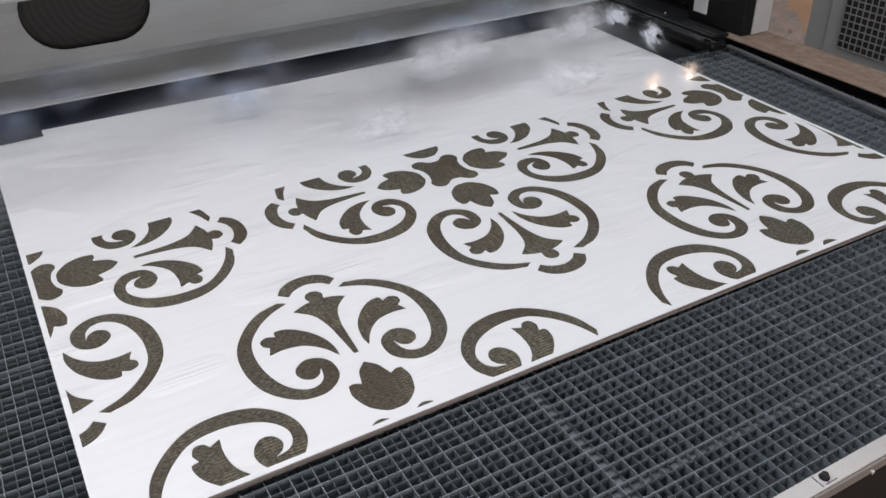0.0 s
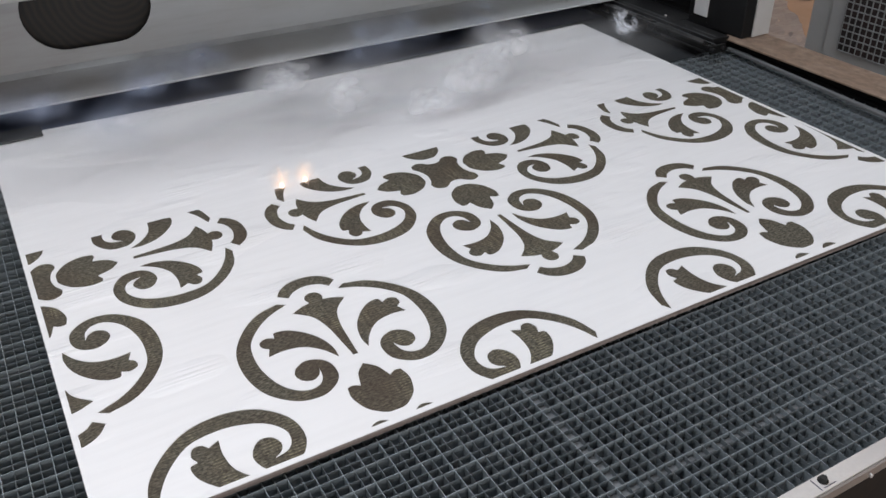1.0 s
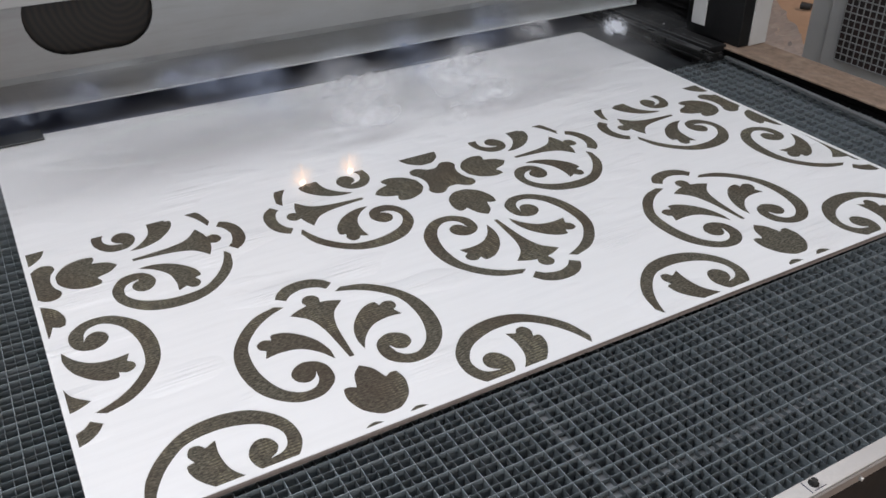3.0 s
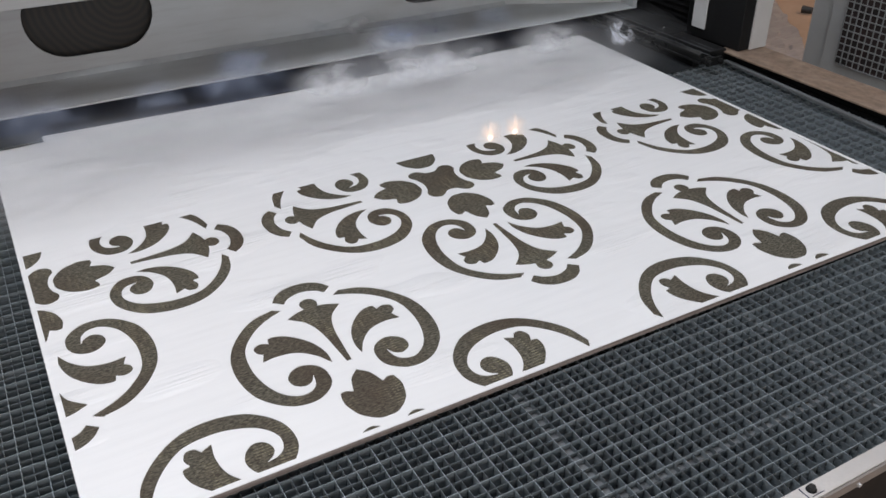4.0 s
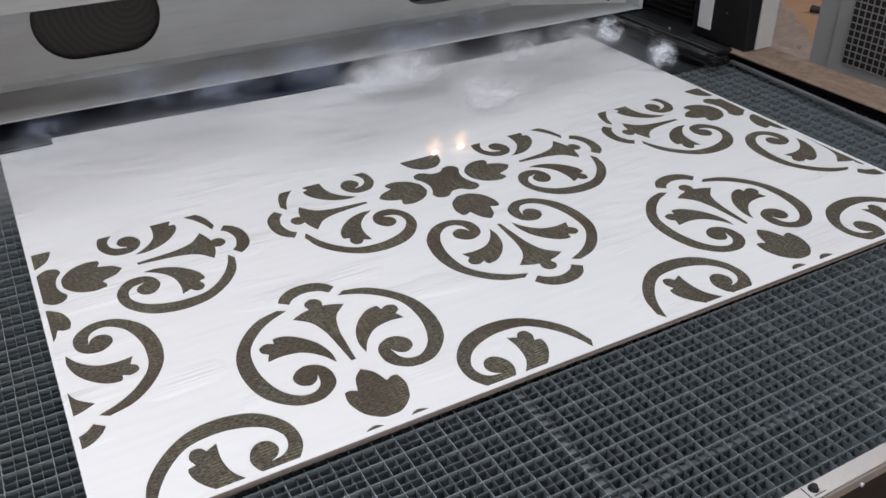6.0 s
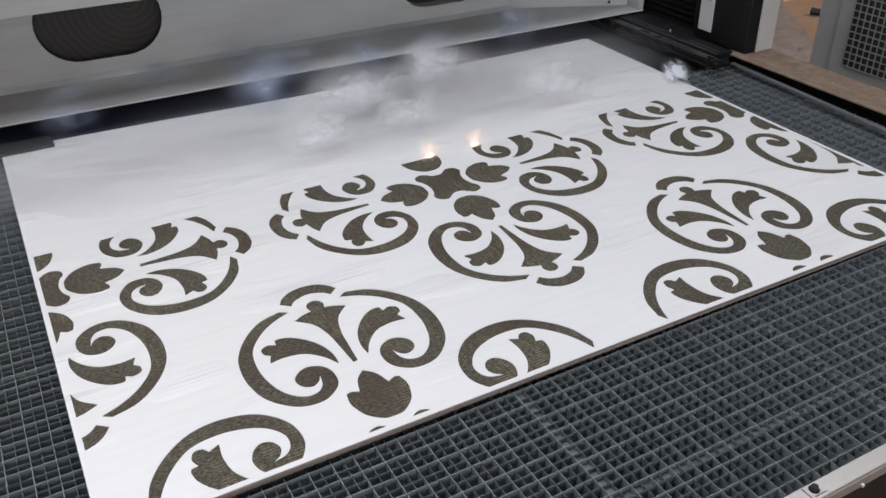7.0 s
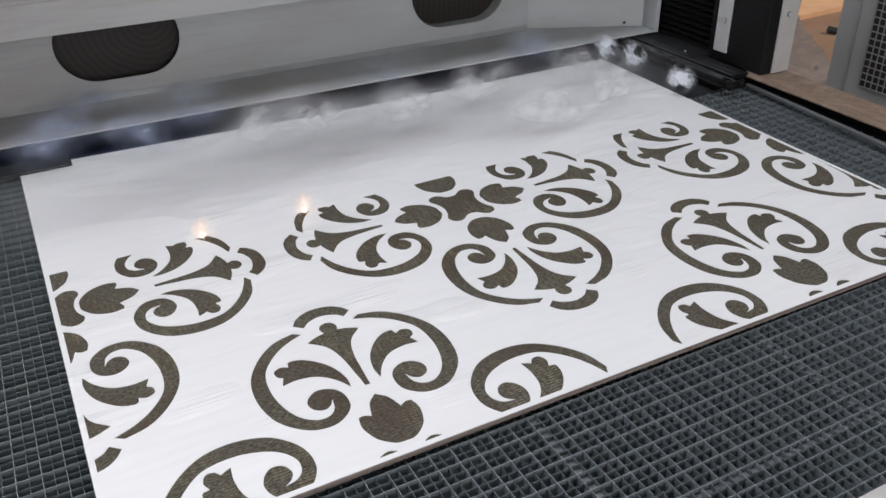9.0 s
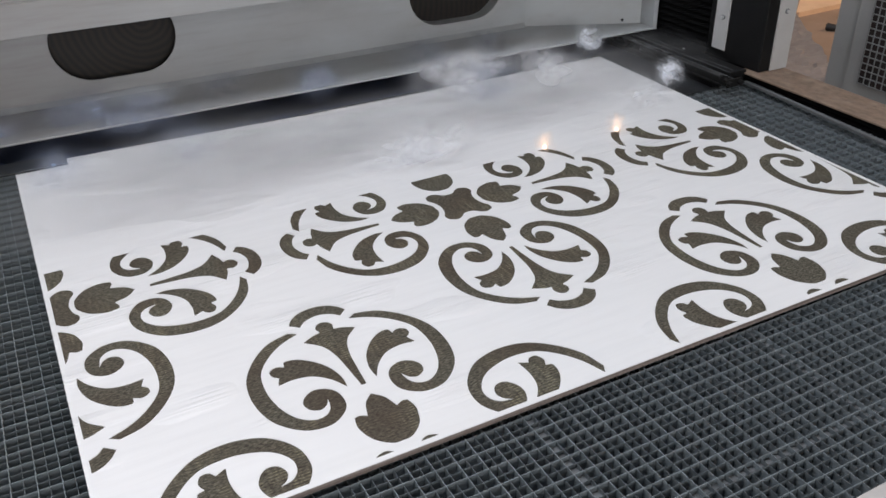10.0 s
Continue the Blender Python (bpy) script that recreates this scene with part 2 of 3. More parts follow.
def box(x0, x1, y0, y1, z0, z1, bevel=0.0, bm=None):
    own = bmesh.new()
    m = Matrix.Translation(((x0 + x1) / 2, (y0 + y1) / 2, (z0 + z1) / 2)) @ Matrix.Diagonal((x1 - x0, y1 - y0, z1 - z0, 1))
    bmesh.ops.create_cube(own, size=1, matrix=m)
    if bevel:
        bmesh.ops.bevel(own, geom=own.edges[:], offset=bevel, segments=2, affect="EDGES", profile=0.5)
    if bm is None:
        return own
    me = bpy.data.meshes.new("tmp")
    own.to_mesh(me)
    own.free()
    bm.from_mesh(me)
    bpy.data.meshes.remove(me)
    return bm


def disc(r, depth, m, n=16, r2=None):
    bm = bmesh.new()
    bmesh.ops.create_cone(bm, cap_ends=True, segments=n, radius1=r, radius2=r if r2 is None else r2, depth=depth, matrix=m)
    return bm


def prism(outline, z0, z1, m=Matrix()):
    """A closed outline in x, y drawn up from z0 to z1 and set at the pose m."""
    bm = bmesh.new()
    low = [bm.verts.new(m @ Vector((x, y, z0))) for x, y in outline]
    top = [bm.verts.new(m @ Vector((x, y, z1))) for x, y in outline]
    bm.faces.new(low[::-1])
    bm.faces.new(top)
    n = len(low)
    for i in range(n):
        bm.faces.new((low[i], low[(i + 1) % n], top[(i + 1) % n], top[i]))
    bmesh.ops.recalc_face_normals(bm, faces=bm.faces[:])
    return bm


def spline(pts, steps=7):
    """A smooth line through the points; its ends are corners."""
    p = [Vector(q) for q in pts]
    if len(p) == 2:
        return p[:-1]
    p = [p[0] * 2 - p[1]] + p + [p[-1] * 2 - p[-2]]
    out = []
    for i in range(1, len(p) - 2):
        a, b, c, d = p[i - 1 : i + 3]
        for s in range(steps):
            t = s / steps
            out.append(0.5 * (2 * b + (c - a) * t + (2 * a - 5 * b + 4 * c - d) * t * t + (3 * b - a - 3 * c + d) * t**3))
    return out


def outline(*runs):
    """A closed outline out of smooth runs that meet in corners."""
    out = []
    for run in runs:
        out += spline(run)
    return out


# ---- the setting ----
ZT = 0.900          # top of the panel
ZB = 0.8885         # top of the grid table
PANEL_W, PANEL_D = 1.212, 0.957
PANEL = [(0.0008, 0.005), (1.2095, -0.002), (1.2205, 0.918), (0.834, 0.919), (0.537, 0.9255), (0.257, 0.9435), (0.0, 0.956)]

hall_floor = part("floor", box(-6, 8, -6, 8, -0.1, 0.0), M_FLOOR)
tagged(hall_floor, "brown dusty concrete workshop floor", "floor", kind="structure")
# unseen walls and ceiling added to close the hall; opening set for the overhead lamp
for nm, b in (("wall_north", (-6, 8, 8, 8.2)), ("wall_south", (-6, 8, -6.2, -6)), ("wall_east", (8, 8.2, -6.2, 8.2)), ("wall_west", (-6.2, -6, -6.2, 8.2))):
    tagged(part(nm, box(*b, 0, 4.5), M_WALL), "pale plain workshop wall", "wall", kind="structure")
_c = bmesh.new()
for b in ((-6.2, -2.7, -6.2, 8.2), (1.5, 8.2, -6.2, 8.2), (-2.7, 1.5, -6.2, -0.2), (-2.7, 1.5, 3.9, 8.2)):
    box(*b, 4.5, 4.65, bm=_c)
tagged(part("ceiling", _c, M_WALL), "unseen pale ceiling with an opening for the overhead lamp", "ceiling", kind="structure")


# ---- the machine ----
def build_table():
    """Egg-crate grid of thin upright steel blades over a dark tray."""
    t = thing("grid_table", 0.6, 0.4, 0.80, "dark steel egg-crate grid table of the engraving machine", "work table")
    o = Matrix.Translation((-0.6, -0.4, -0.80))

    def local(bm):
        bmesh.ops.transform(bm, matrix=o, verts=bm.verts[:])
        return bm

    x0, x1, y0, y1 = -0.42, 1.3950, -0.2505, 1.30
    part("tray", local(box(x0 - 0.02, x1 + 0.002, y0, y1, 0.800, 0.812)), M_TRAY, t, "dark steel catch tray")
    for x in (0.4425, 0.770, 0.115, 1.0975, -0.2125):
        part("support_bar", local(box(x - 0.006, x + 0.006, y0 + 0.004, y1 - 0.004, 0.8125, 0.8815, 0.001)), M_SUPPORT, t, "dusty grey support bar under the grid")
    for y in (-0.169, 0.31, 0.79):
        part("support_bar", local(box(x0 + 0.004, x1 - 0.004, y - 0.006, y + 0.006, 0.8122, 0.8813, 0.001)), M_SUPPORT, t, "dusty grey support bar under the grid")
    # thin blades both ways; every second one sits lower, so that wide cells are divided in four below their tops
    for along in ("y", "x"):
        first, lo, hi, pitch = (0.5763, x0, x1, 0.01195) if along == "y" else (-0.0244, y0 + 0.003, y1, 0.01195)
        top = ZB - 0.80 - (0.00012 if along == "y" else 0.0)
        bm = box(-0.00023, 0.00023, y0 - 0.4, y1 - 0.4, top - 0.0155, top) if along == "y" else box(x0 - 0.6, x1 - 0.6, -0.00023, 0.00023, top - 0.0155, top)
        me, dull = None, None
        for i in range(math.ceil((lo - first) / pitch), math.floor((hi - first) / pitch) + 1):
            c = first + i * pitch
            if me is None:
                ob = part("blade", bm, M_BLADE, t)
                me = ob.data
            else:
                ob = new("blade", me)
                ob.parent = t
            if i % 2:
                # the blades in between take a thinner copy in a darker steel tone
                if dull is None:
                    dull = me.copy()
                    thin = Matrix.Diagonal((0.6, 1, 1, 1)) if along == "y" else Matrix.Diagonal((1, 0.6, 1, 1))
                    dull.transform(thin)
                    dull.materials[0] = M_BLADEDARK
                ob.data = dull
            low = -0.0009 if i % 2 else 0.0
            lean = radians(random.uniform(-0.6, 0.6))
            if along == "y":
                ob.location, ob.rotation_euler = (c - 0.6, 0, low), (0, lean, radians(random.uniform(-0.03, 0.03)))
            else:
                ob.location, ob.rotation_euler = (0, c - 0.4, low), (lean, 0, radians(random.uniform(-0.03, 0.03)))
    return t


def build_frame():
    """Machine body round the table: front bar, side ledge, edge profiles and plinth."""
    t = thing("machine_frame", 0.6, 0.4, 0.0, "black steel body of the engraving machine with aluminium bar", "machine")
    o = Matrix.Translation((-0.6, -0.4, 0))

    def local(bm):
        bmesh.ops.transform(bm, matrix=o, verts=bm.verts[:])
        return bm

    part("plinth", local(box(-0.46, 1.446, -0.266, 1.36, 0.0, 0.797, 0.004)), M_BLACK, t)
    bar = part("front_bar", local(box(-0.44, 1.345, -0.2700, -0.2525, 0.858, 0.8905, 0.0008)), M_ALU, t, "pale aluminium front bar")
    part("front_bar_side", local(box(-0.44, 1.345, -0.2730, -0.2702, 0.8775, 0.8888, 0.0006)), M_ALUSIDE, t, "dull front face of the bar")
    part("front_apron", local(box(-0.44, 1.42, -0.2725, -0.2665, 0.10, 0.8765, 0.001)), M_BLACK, t)
    for x in (0.575, 0.655, 0.735, 0.815, 0.495, 0.415):
        b = disc(0.0022, 0.003, pose(x - 0.6, -0.6743, 0.882, 90), 10)
        part("bar_screw", b, M_SCREW, bar)
    # side: grey profile, black groove wall, brown ledge
    part("edge_profile", local(prism([(1.3060, -0.2505), (1.3210, -0.2505), (1.3780, 0.626), (1.3695, 0.626)], 0.8990, 0.9032)), M_STRIP, t, "grey edge profile beside the grid")
    part("groove_wall", local(box(1.4005, 1.4050, -0.256, 1.30, 0.80, 0.9168)), M_BLACK, t)
    part("ledge", local(box(1.3690, 1.4600, -0.35, 0.650, 0.9170, 0.9205, 0.0008)), M_LEDGE, t, "worn brown ledge along the machine side")
    part("profile_web", local(box(1.3965, 1.4000, -0.2505, 0.626, 0.860, 0.8935)), M_BLACK, t)
    part("side_skirt", local(box(1.4055, 1.446, -0.30, 1.35, 0.797, 0.9167)), M_BLACK, t)
    part("back_skirt", local(box(-0.46, 1.42, 1.302, 1.355, 0.797, 1.0)), M_BLACK, t)
    part("left_skirt", local(box(-0.48, -0.442, -0.27, 1.355, 0.797, 0.915)), M_BLACK, t)
    return t


def build_button():
    t = thing("limit_button", 0.6027, -0.2600, 0.8905, "small black round button on the aluminium bar", "button")
    part("button_cap", disc(0.0042, 0.005, pose(0, 0, 0.0025), 16, 0.0034), M_RUBBER, t)
    part("button_base", disc(0.0052, 0.001, pose(0, 0, 0.0005), 16), M_BLACK, t)
    part("marker_line", box(-0.0105, -0.0095, -0.008, 0.006, 0.0001, 0.0004), M_INK, t, "thin dark blue marker line")
    part("marker_line", box(-0.006, 0.0095, -0.0073, -0.0066, 0.0001, 0.0004), M_INK, t, "thin dark blue marker line")
    return t


def build_rail():
    t = thing("linear_rail", 1.321, 0.935, 0.886, "black linear guide rail at the table's edge", "guide rail")
    o = Matrix.Translation((-1.33, -0.95, -0.886))

    def local(bm):
        bmesh.ops.transform(bm, matrix=o, verts=bm.verts[:])
        return bm

    part("rail_base", local(box(1.322, 1.462, 0.672, 1.30, 0.8895, 0.914, 0.001)), M_BLACK, t)
    part("rail_bar", local(box(1.311, 1.3300, 0.628, 1.30, 0.9080, 0.9235, 0.003)), M_GLOSS, t, "black guide bar with a painted edge highlight")
    part("rail_lip", local(box(1.3065, 1.3105, 0.634, 1.30, 0.9072, 0.9112, 0.0012)), M_GLOSS, t)
    part("end_block", local(box(1.3125, 1.3520, 0.6215, 0.6275, 0.9055, 0.9225, 0.0012)), M_GLOSS, t, "black end block with bolt heads")
    part("rail_groove", local(box(1.3315, 1.3375, 0.632, 1.30, 0.9145, 0.9205, 0.0015)), M_STRIP, t, "dark grey groove strip")
    part("rail_cover", local(box(1.339, 1.460, 0.775, 1.30, 0.9143, 0.926, 0.001)), M_BLACK, t)
    # thin grey strips painted on as highlights along the rail's upper edges
    for x, z in ((1.3128, 0.9236), (1.3402, 0.9261)):
        part("edge_highlight", local(box(x, x + 0.0013, 0.6465, 1.28, z, z + 0.0005)), M_STRIP, t, "grey strip painted as a highlight along the rail's edge")
    for x in (1.3155, 1.343):
        part("end_bolt", disc(0.0052, 0.010, Matrix.Translation((x - 1.33, 0.619 - 0.95, 0.9145 - 0.886)) @ pose(0, 0, 0, 90), 14), M_GLOSS, t, "black bolt head")
    # more grey strips standing in for gloss lines on the cover
    for y0, y1 in ((0.655, 0.72), (0.735, 0.745), (0.80, 1.28)):
        part("gloss_line", local(box(1.3555, 1.3567, y0, y1, 0.9261, 0.9266)), M_STRIP, t, "grey strip painted as a gloss line on the rail cover")
    part("rail_cover", local(box(1.339, 1.384, 0.645, 0.7745, 0.9143, 0.926, 0.001)), M_BLACK, t)
    part("cover_screw", disc(0.0022, 0.002, Matrix.Translation((1.366 - 1.33, 0.815 - 0.95, 0.927 - 0.886)), 10), M_SCREW, t, "bright screw head")
    return t


def build_post():
    """Black upright with two light cover plates, and the folded bellows behind it."""
    t = thing("side_post", 1.424, 0.7055, 0.9207, "black upright side post with light grey cover plates", "post")
    o = Matrix.Translation((-1.41, -0.70, -0.931))

    def local(bm):
        bmesh.ops.transform(bm, matrix=o, verts=bm.verts[:])
        return bm

    part("column", local(box(1.3755, 1.4495, 0.6065, 0.76, 0.9312, 1.60, 0.002)), M_BLACK, t)
    p1 = part("cover_plate", local(box(1.3715, 1.3751, 0.705, 0.742, 0.9515, 1.60, 0.0006)), M_PLATE, t, "light grey cover plate with screws")
    p2 = part("cover_plate", local(box(1.4035, 1.4500, 0.6025, 0.6061, 0.9316, 1.60, 0.0006)), M_PLATE, t, "light grey cover plate with screws")
    for z in (1.052, 1.27, 1.47):
        at1 = Matrix.Translation((1.3705 - 1.41, 0.7195 - 0.70, z - 0.032 - 0.931)) @ pose(0, 0, 0, 0, 90)
        at2 = Matrix.Translation((1.4230 - 1.41, 0.6015 - 0.70, z - 0.931)) @ pose(0, 0, 0, 90)
        for at, plate in ((at1, p1), (at2, p2)):
            part("washer", disc(0.0052, 0.0016, at, 16), M_TRAY, plate, "dark washer")
            part("screw", disc(0.0040, 0.0056, at, 12, 0.0032), M_SCREW, plate, "bright screw head")
    b = thing("bellows_cover", 1.411, 0.985, 0.926, "black folded bellows cover above the guide rail", "bellows")
    z = 0.928
    while z < 1.55:
        bm = prism([(1.412, 0.765), (1.412, 1.30), (1.45, 1.30), (1.45, 0.765)], 0, 0.013, Matrix.Translation((-1.42, -1.0, z - 0.926)))
        for v in bm.verts:
            if v.co.x < 0 and v.co.z > z - 0.926 + 0.005:
                v.co.x += 0.010
        part("fold", bm, M_BELLOWS, b)
        z += 0.0135
    return t


def slot(cx, cz, length, height, n=14):
    """Rounded slot as an outline in x, z."""
    r = height / 2
    out = []
    for s in (1, -1):
        for i in range(n + 1):
            a = -math.pi / 2 + math.pi * i / n
            out.append((cx + s * (length / 2 - r) + s * r * math.cos(a), cz + s * r * math.sin(a)))
    return out


def sheet_with_slots(x0, x1, z0, z1, slots, y, thick):
    """Upright sheet with slots cut through it."""
    from mathutils.geometry import delaunay_2d_cdt
    pts, edges = [], []
    for ring in [[(x0, z0), (x1, z0), (x1, z1), (x0, z1)]] + slots:
        k = len(pts)
        pts += [Vector(p) for p in ring]
        edges += [(k + i, k + (i + 1) % len(ring)) for i in range(len(ring))]
    vs, _, fs, _, _, _ = delaunay_2d_cdt(pts, edges, [], 0, 1e-6)
    bm = bmesh.new()
    verts = [bm.verts.new((p.x, y, p.y)) for p in vs]
    for f in fs:
        c = sum((vs[i] for i in f), Vector((0, 0))) / len(f)
        if not any(inside(c, s) for s in slots):
            bm.faces.new([verts[i] for i in f])
    loose = [v for v in bm.verts if not v.link_faces]
    bmesh.ops.delete(bm, geom=loose, context="VERTS")
    ret = bmesh.ops.extrude_face_region(bm, geom=bm.faces[:])
    bmesh.ops.translate(bm, vec=(0, thick, 0), verts=[g for g in ret["geom"] if isinstance(g, bmesh.types.BMVert)])
    bmesh.ops.recalc_face_normals(bm, faces=bm.faces[:])
    return bm


def inside(p, ring):
    hit = False
    for i in range(len(ring)):
        a, b = ring[i - 1], ring[i]
        if (a[1] > p[1]) != (b[1] > p[1]) and p[0] < (b[0] - a[0]) * (p[1] - a[1]) / (b[1] - a[1]) + a[0]:
            hit = not hit
    return hit


def build_beam():
    """White channel beam across the machine, open to the front, with long slots in its web."""
    t = thing("gantry_beam", 0.0, 0.9834, 0.93, "off-white painted steel gantry beam with long rounded slots", "gantry")
    t.rotation_euler = (0, 0, radians(-1.8))
    x0, x1 = -0.60, 1.3985
    down = Matrix.Translation((0, 0, -0.93))

    def local(bm):
        bmesh.ops.transform(bm, matrix=down, verts=bm.verts[:])
        return bm

    slots = [slot(0.2225 + 0.737 * i, 1.0425, 0.234, 0.147) for i in (-1, 0, 1)]
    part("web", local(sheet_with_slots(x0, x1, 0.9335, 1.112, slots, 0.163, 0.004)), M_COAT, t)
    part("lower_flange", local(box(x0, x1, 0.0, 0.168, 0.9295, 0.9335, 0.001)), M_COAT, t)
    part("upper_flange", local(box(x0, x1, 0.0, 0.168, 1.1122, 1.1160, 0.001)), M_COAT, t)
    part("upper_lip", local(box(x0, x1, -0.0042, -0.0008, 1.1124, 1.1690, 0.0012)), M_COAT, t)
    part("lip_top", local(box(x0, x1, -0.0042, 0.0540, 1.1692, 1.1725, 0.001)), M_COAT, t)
    part("lip_clip", local(box(0.165, 0.200, 0.0012, 0.020, 1.1727, 1.1775, 0.0015)), M_RUBBER, t, "small black clip on the beam's lip")
    # corner fillet in a darker grey than the coat around it
    part("corner_fillet", local(prism([(0.153, 0.9336), (0.1629, 0.9336), (0.1629, 0.9425)], x0, 1.135, Matrix(((0, 0, 1, 0), (1, 0, 0, 0), (0, 1, 0, 0), (0, 0, 0, 1))))), M_FILLET, t, "darker grey smoothed weld in the beam's corner")
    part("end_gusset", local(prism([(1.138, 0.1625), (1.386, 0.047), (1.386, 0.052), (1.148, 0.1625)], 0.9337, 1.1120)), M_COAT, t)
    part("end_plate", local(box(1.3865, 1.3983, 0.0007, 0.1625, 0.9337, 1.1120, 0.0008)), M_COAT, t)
    part("end_hole", disc(0.0035, 0.004, Matrix.Translation((1.347, 0.0655, 0.0125)) @ pose(0, 0, 0, 90, 0, -25), 12), M_BLACK, t, "small dark bolt hole")
    # box raised out of view to keep overhead light off the panel's rear
    part("upper_box", local(box(x0, x1, 0.055, 0.167, 1.1162, 2.10, 0.003)), M_BLACK, t, "black box on the beam, its unseen height added to block light")
    sleeve = bmesh.new()
    ring, back = slot(0.9595, 1.0425, 0.2338, 0.1468), 0.197
    rows = [[sleeve.verts.new((0.9595 + (x - 0.9595) * k, y, 1.0425 + (z - 1.0425) * k)) for x, z in ring] for k, y in ((1.0, 0.1655), (1.0, back), (1.03, back), (1.03, 0.1672))]
    for a, b in zip(rows, rows[1:]):
        for i in range(len(ring)):
            sleeve.faces.new((a[i - 1], a[i], b[i], b[i - 1]))
    bmesh.ops.recalc_face_normals(sleeve, faces=sleeve.faces[:])
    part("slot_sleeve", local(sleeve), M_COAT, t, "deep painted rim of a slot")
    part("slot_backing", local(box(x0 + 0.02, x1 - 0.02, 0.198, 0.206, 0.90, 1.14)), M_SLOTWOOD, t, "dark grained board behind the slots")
    return t


def build_clip():
    t = thing("flat_bar", -0.05, 0.925, ZT, "dark flat steel bar over the panel's rear corner", "steel bar")
    part("bar_body", box(-0.38, 0.135, -0.003, 0.045, 0.0008, 0.0048, 0.001), M_SHEET, t)
    return t


def build_covers():
    """Thin dark sheets that cover the grid beside and behind the panel."""
    for x0, x1, y0, y1, mat, label in (
            (1.2235, 1.3300, 0.652, 0.9575, M_SHEET, "smooth dark grey cover sheet lying on the grid"),
            (-0.41, 1.3300, 0.9585, 1.29, M_COVER, "smooth blue-black cover sheet lying on the grid")):
        t = thing("cover_sheet", (x0 + x1) / 2, (y0 + y1) / 2, ZB, label, "cover sheet", "dark cover sheets")
        part("sheet", box((x0 - x1) / 2, (x1 - x0) / 2, (y0 - y1) / 2, (y1 - y0) / 2, 0.0004, 0.0014, 0.0003), mat, t)


build_table()
build_covers()
build_frame()
build_button()
build_rail()
build_post()
build_beam()
build_clip()


# ---- the engraved panel ----
# one medallion, drawn along its axis in millimetres: (across, outwards)
def mirror(pts):
    return [(-x, y) for x, y in pts]


def medallion_shapes():
    band = outline(
        [(44, 295), (72, 286), (97, 263), (115, 231), (120, 194), (114, 158), (100, 134), (80, 118), (57, 115), (40, 124),
         (30.5, 138), (30, 158), (38, 172), (53, 178), (66, 172), (72, 161), (69, 149), (59, 143), (50, 147), (45, 156)],
        [(45, 156), (48, 141), (57, 132), (71, 132), (86, 145), (96, 167), (101, 198), (97, 233), (80, 259), (58, 277), (33.5, 288)],
        [(33.5, 288), (44, 295)])
    leaf = outline(
        [(18, 165), (17, 184), (23, 207), (35, 226), (51, 240), (66, 243), (69, 234)],
        [(69, 234), (78, 238), (87, 233), (87, 223), (81, 217)],
        [(81, 217), (86, 204)],
        [(86, 204), (67, 206), (46, 201), (29, 185), (18, 165)])
    side = [[(3, 160), (5, 190), (8, 222), (16, 248), (34, 267)], [(34, 267), (20, 274), (9, 277)], [(9, 277), (11, 286), (7, 294), (0, 297)]]
    palm = outline(*side, *[mirror(r)[::-1] for r in side[::-1]], [(-3, 160), (3, 160)])
    arc = outline([(-38, 308.5), (-30, 321), (-17, 330), (0, 333), (17, 330), (30, 321), (38, 308.5)], [(38, 308.5), (26.5, 298.5)],
                  [(26.5, 298.5), (17, 308), (0, 313), (-17, 308), (-26.5, 298.5)], [(-26.5, 298.5), (-38, 308.5)])
    half = [[(0, 142), (11, 130), (17.5, 110)], [(17.5, 110), (25, 114), (31.5, 113)], [(31.5, 113), (34, 100), (32.5, 88), (26, 72), (12, 59), (0, 57)]]
    bud = outline(*half[:2], half[2][:-1] + [(0, 57)] + mirror(half[2][:-1])[::-1], *[mirror(r)[::-1] for r in half[1::-1]])
    return [[(x, y - 5.7) for x, y in r] for r in (band, mirror(band), leaf, mirror(leaf), palm, arc, bud)]


def cross_shape():
    q = [(0, 33), (9, 35), (16, 42), (25, 46), (36, 41), (39, 29), (33, 17), (30, 0)]
    full = q + [(x, -y) for x, y in q[-2::-1]] + [(-x, -y) for x, y in q[1:]] + [(-x, y) for x, y in q[-2:0:-1]] + [q[0]]
    return outline(full)


def ornament(front):
    """All outlines of the damask ornament on the panel, up to the line that the beam reaches last."""
    med, cross = medallion_shapes(), cross_shape()
    out = []
    for cx, cy in ((-306, -31.3), (300, -31.3), (906, -31.3), (1512, -31.3), (-3, 455), (603, 455), (1209, 455)):
        places = [lambda x, y: (x, y), lambda x, y: (-x, -y), lambda x, y: (0.878 * y, 1.14 * x), lambda x, y: (-0.878 * y, 1.14 * x)]
        for k, shape in enumerate(med):
            for n, f in enumerate(places):
                # the leaves and buds of the lying medallions sit a little further out
                lying = n > 1
                grow = 1.03 if lying and k == 6 else 1.0
                d = (-8.5 if k == 6 else -4.0 if k in (2, 3) and n == 2 else -1.0 if k in (2, 3) else 0.0) if lying else 0.0
                side = (4.0 if k == 2 else -4.0 if k == 3 else 0.0) if lying else 0.0
                if n == 2 and cx < 0:
                    d -= 2.5
                ring = [f(x + side, grow * y + d) for x, y in shape]
                out.append([((cx + px) / 1000, (cy + py) / 1000) for px, py in ring])
        out.append([((cx + x) / 1000, (cy + y) / 1000) for x, y in cross])

    def meets(r):
        xs, ys = [p[0] for p in r], [p[1] for p in r]
        return max(xs) > 0 and min(xs) < PANEL_W and max(ys) > 0 and min(ys) < front
    return [r for r in out if meets(r)]


FRONT_START, FRONT_STEP, STRIPS = 0.535, 0.002, 12


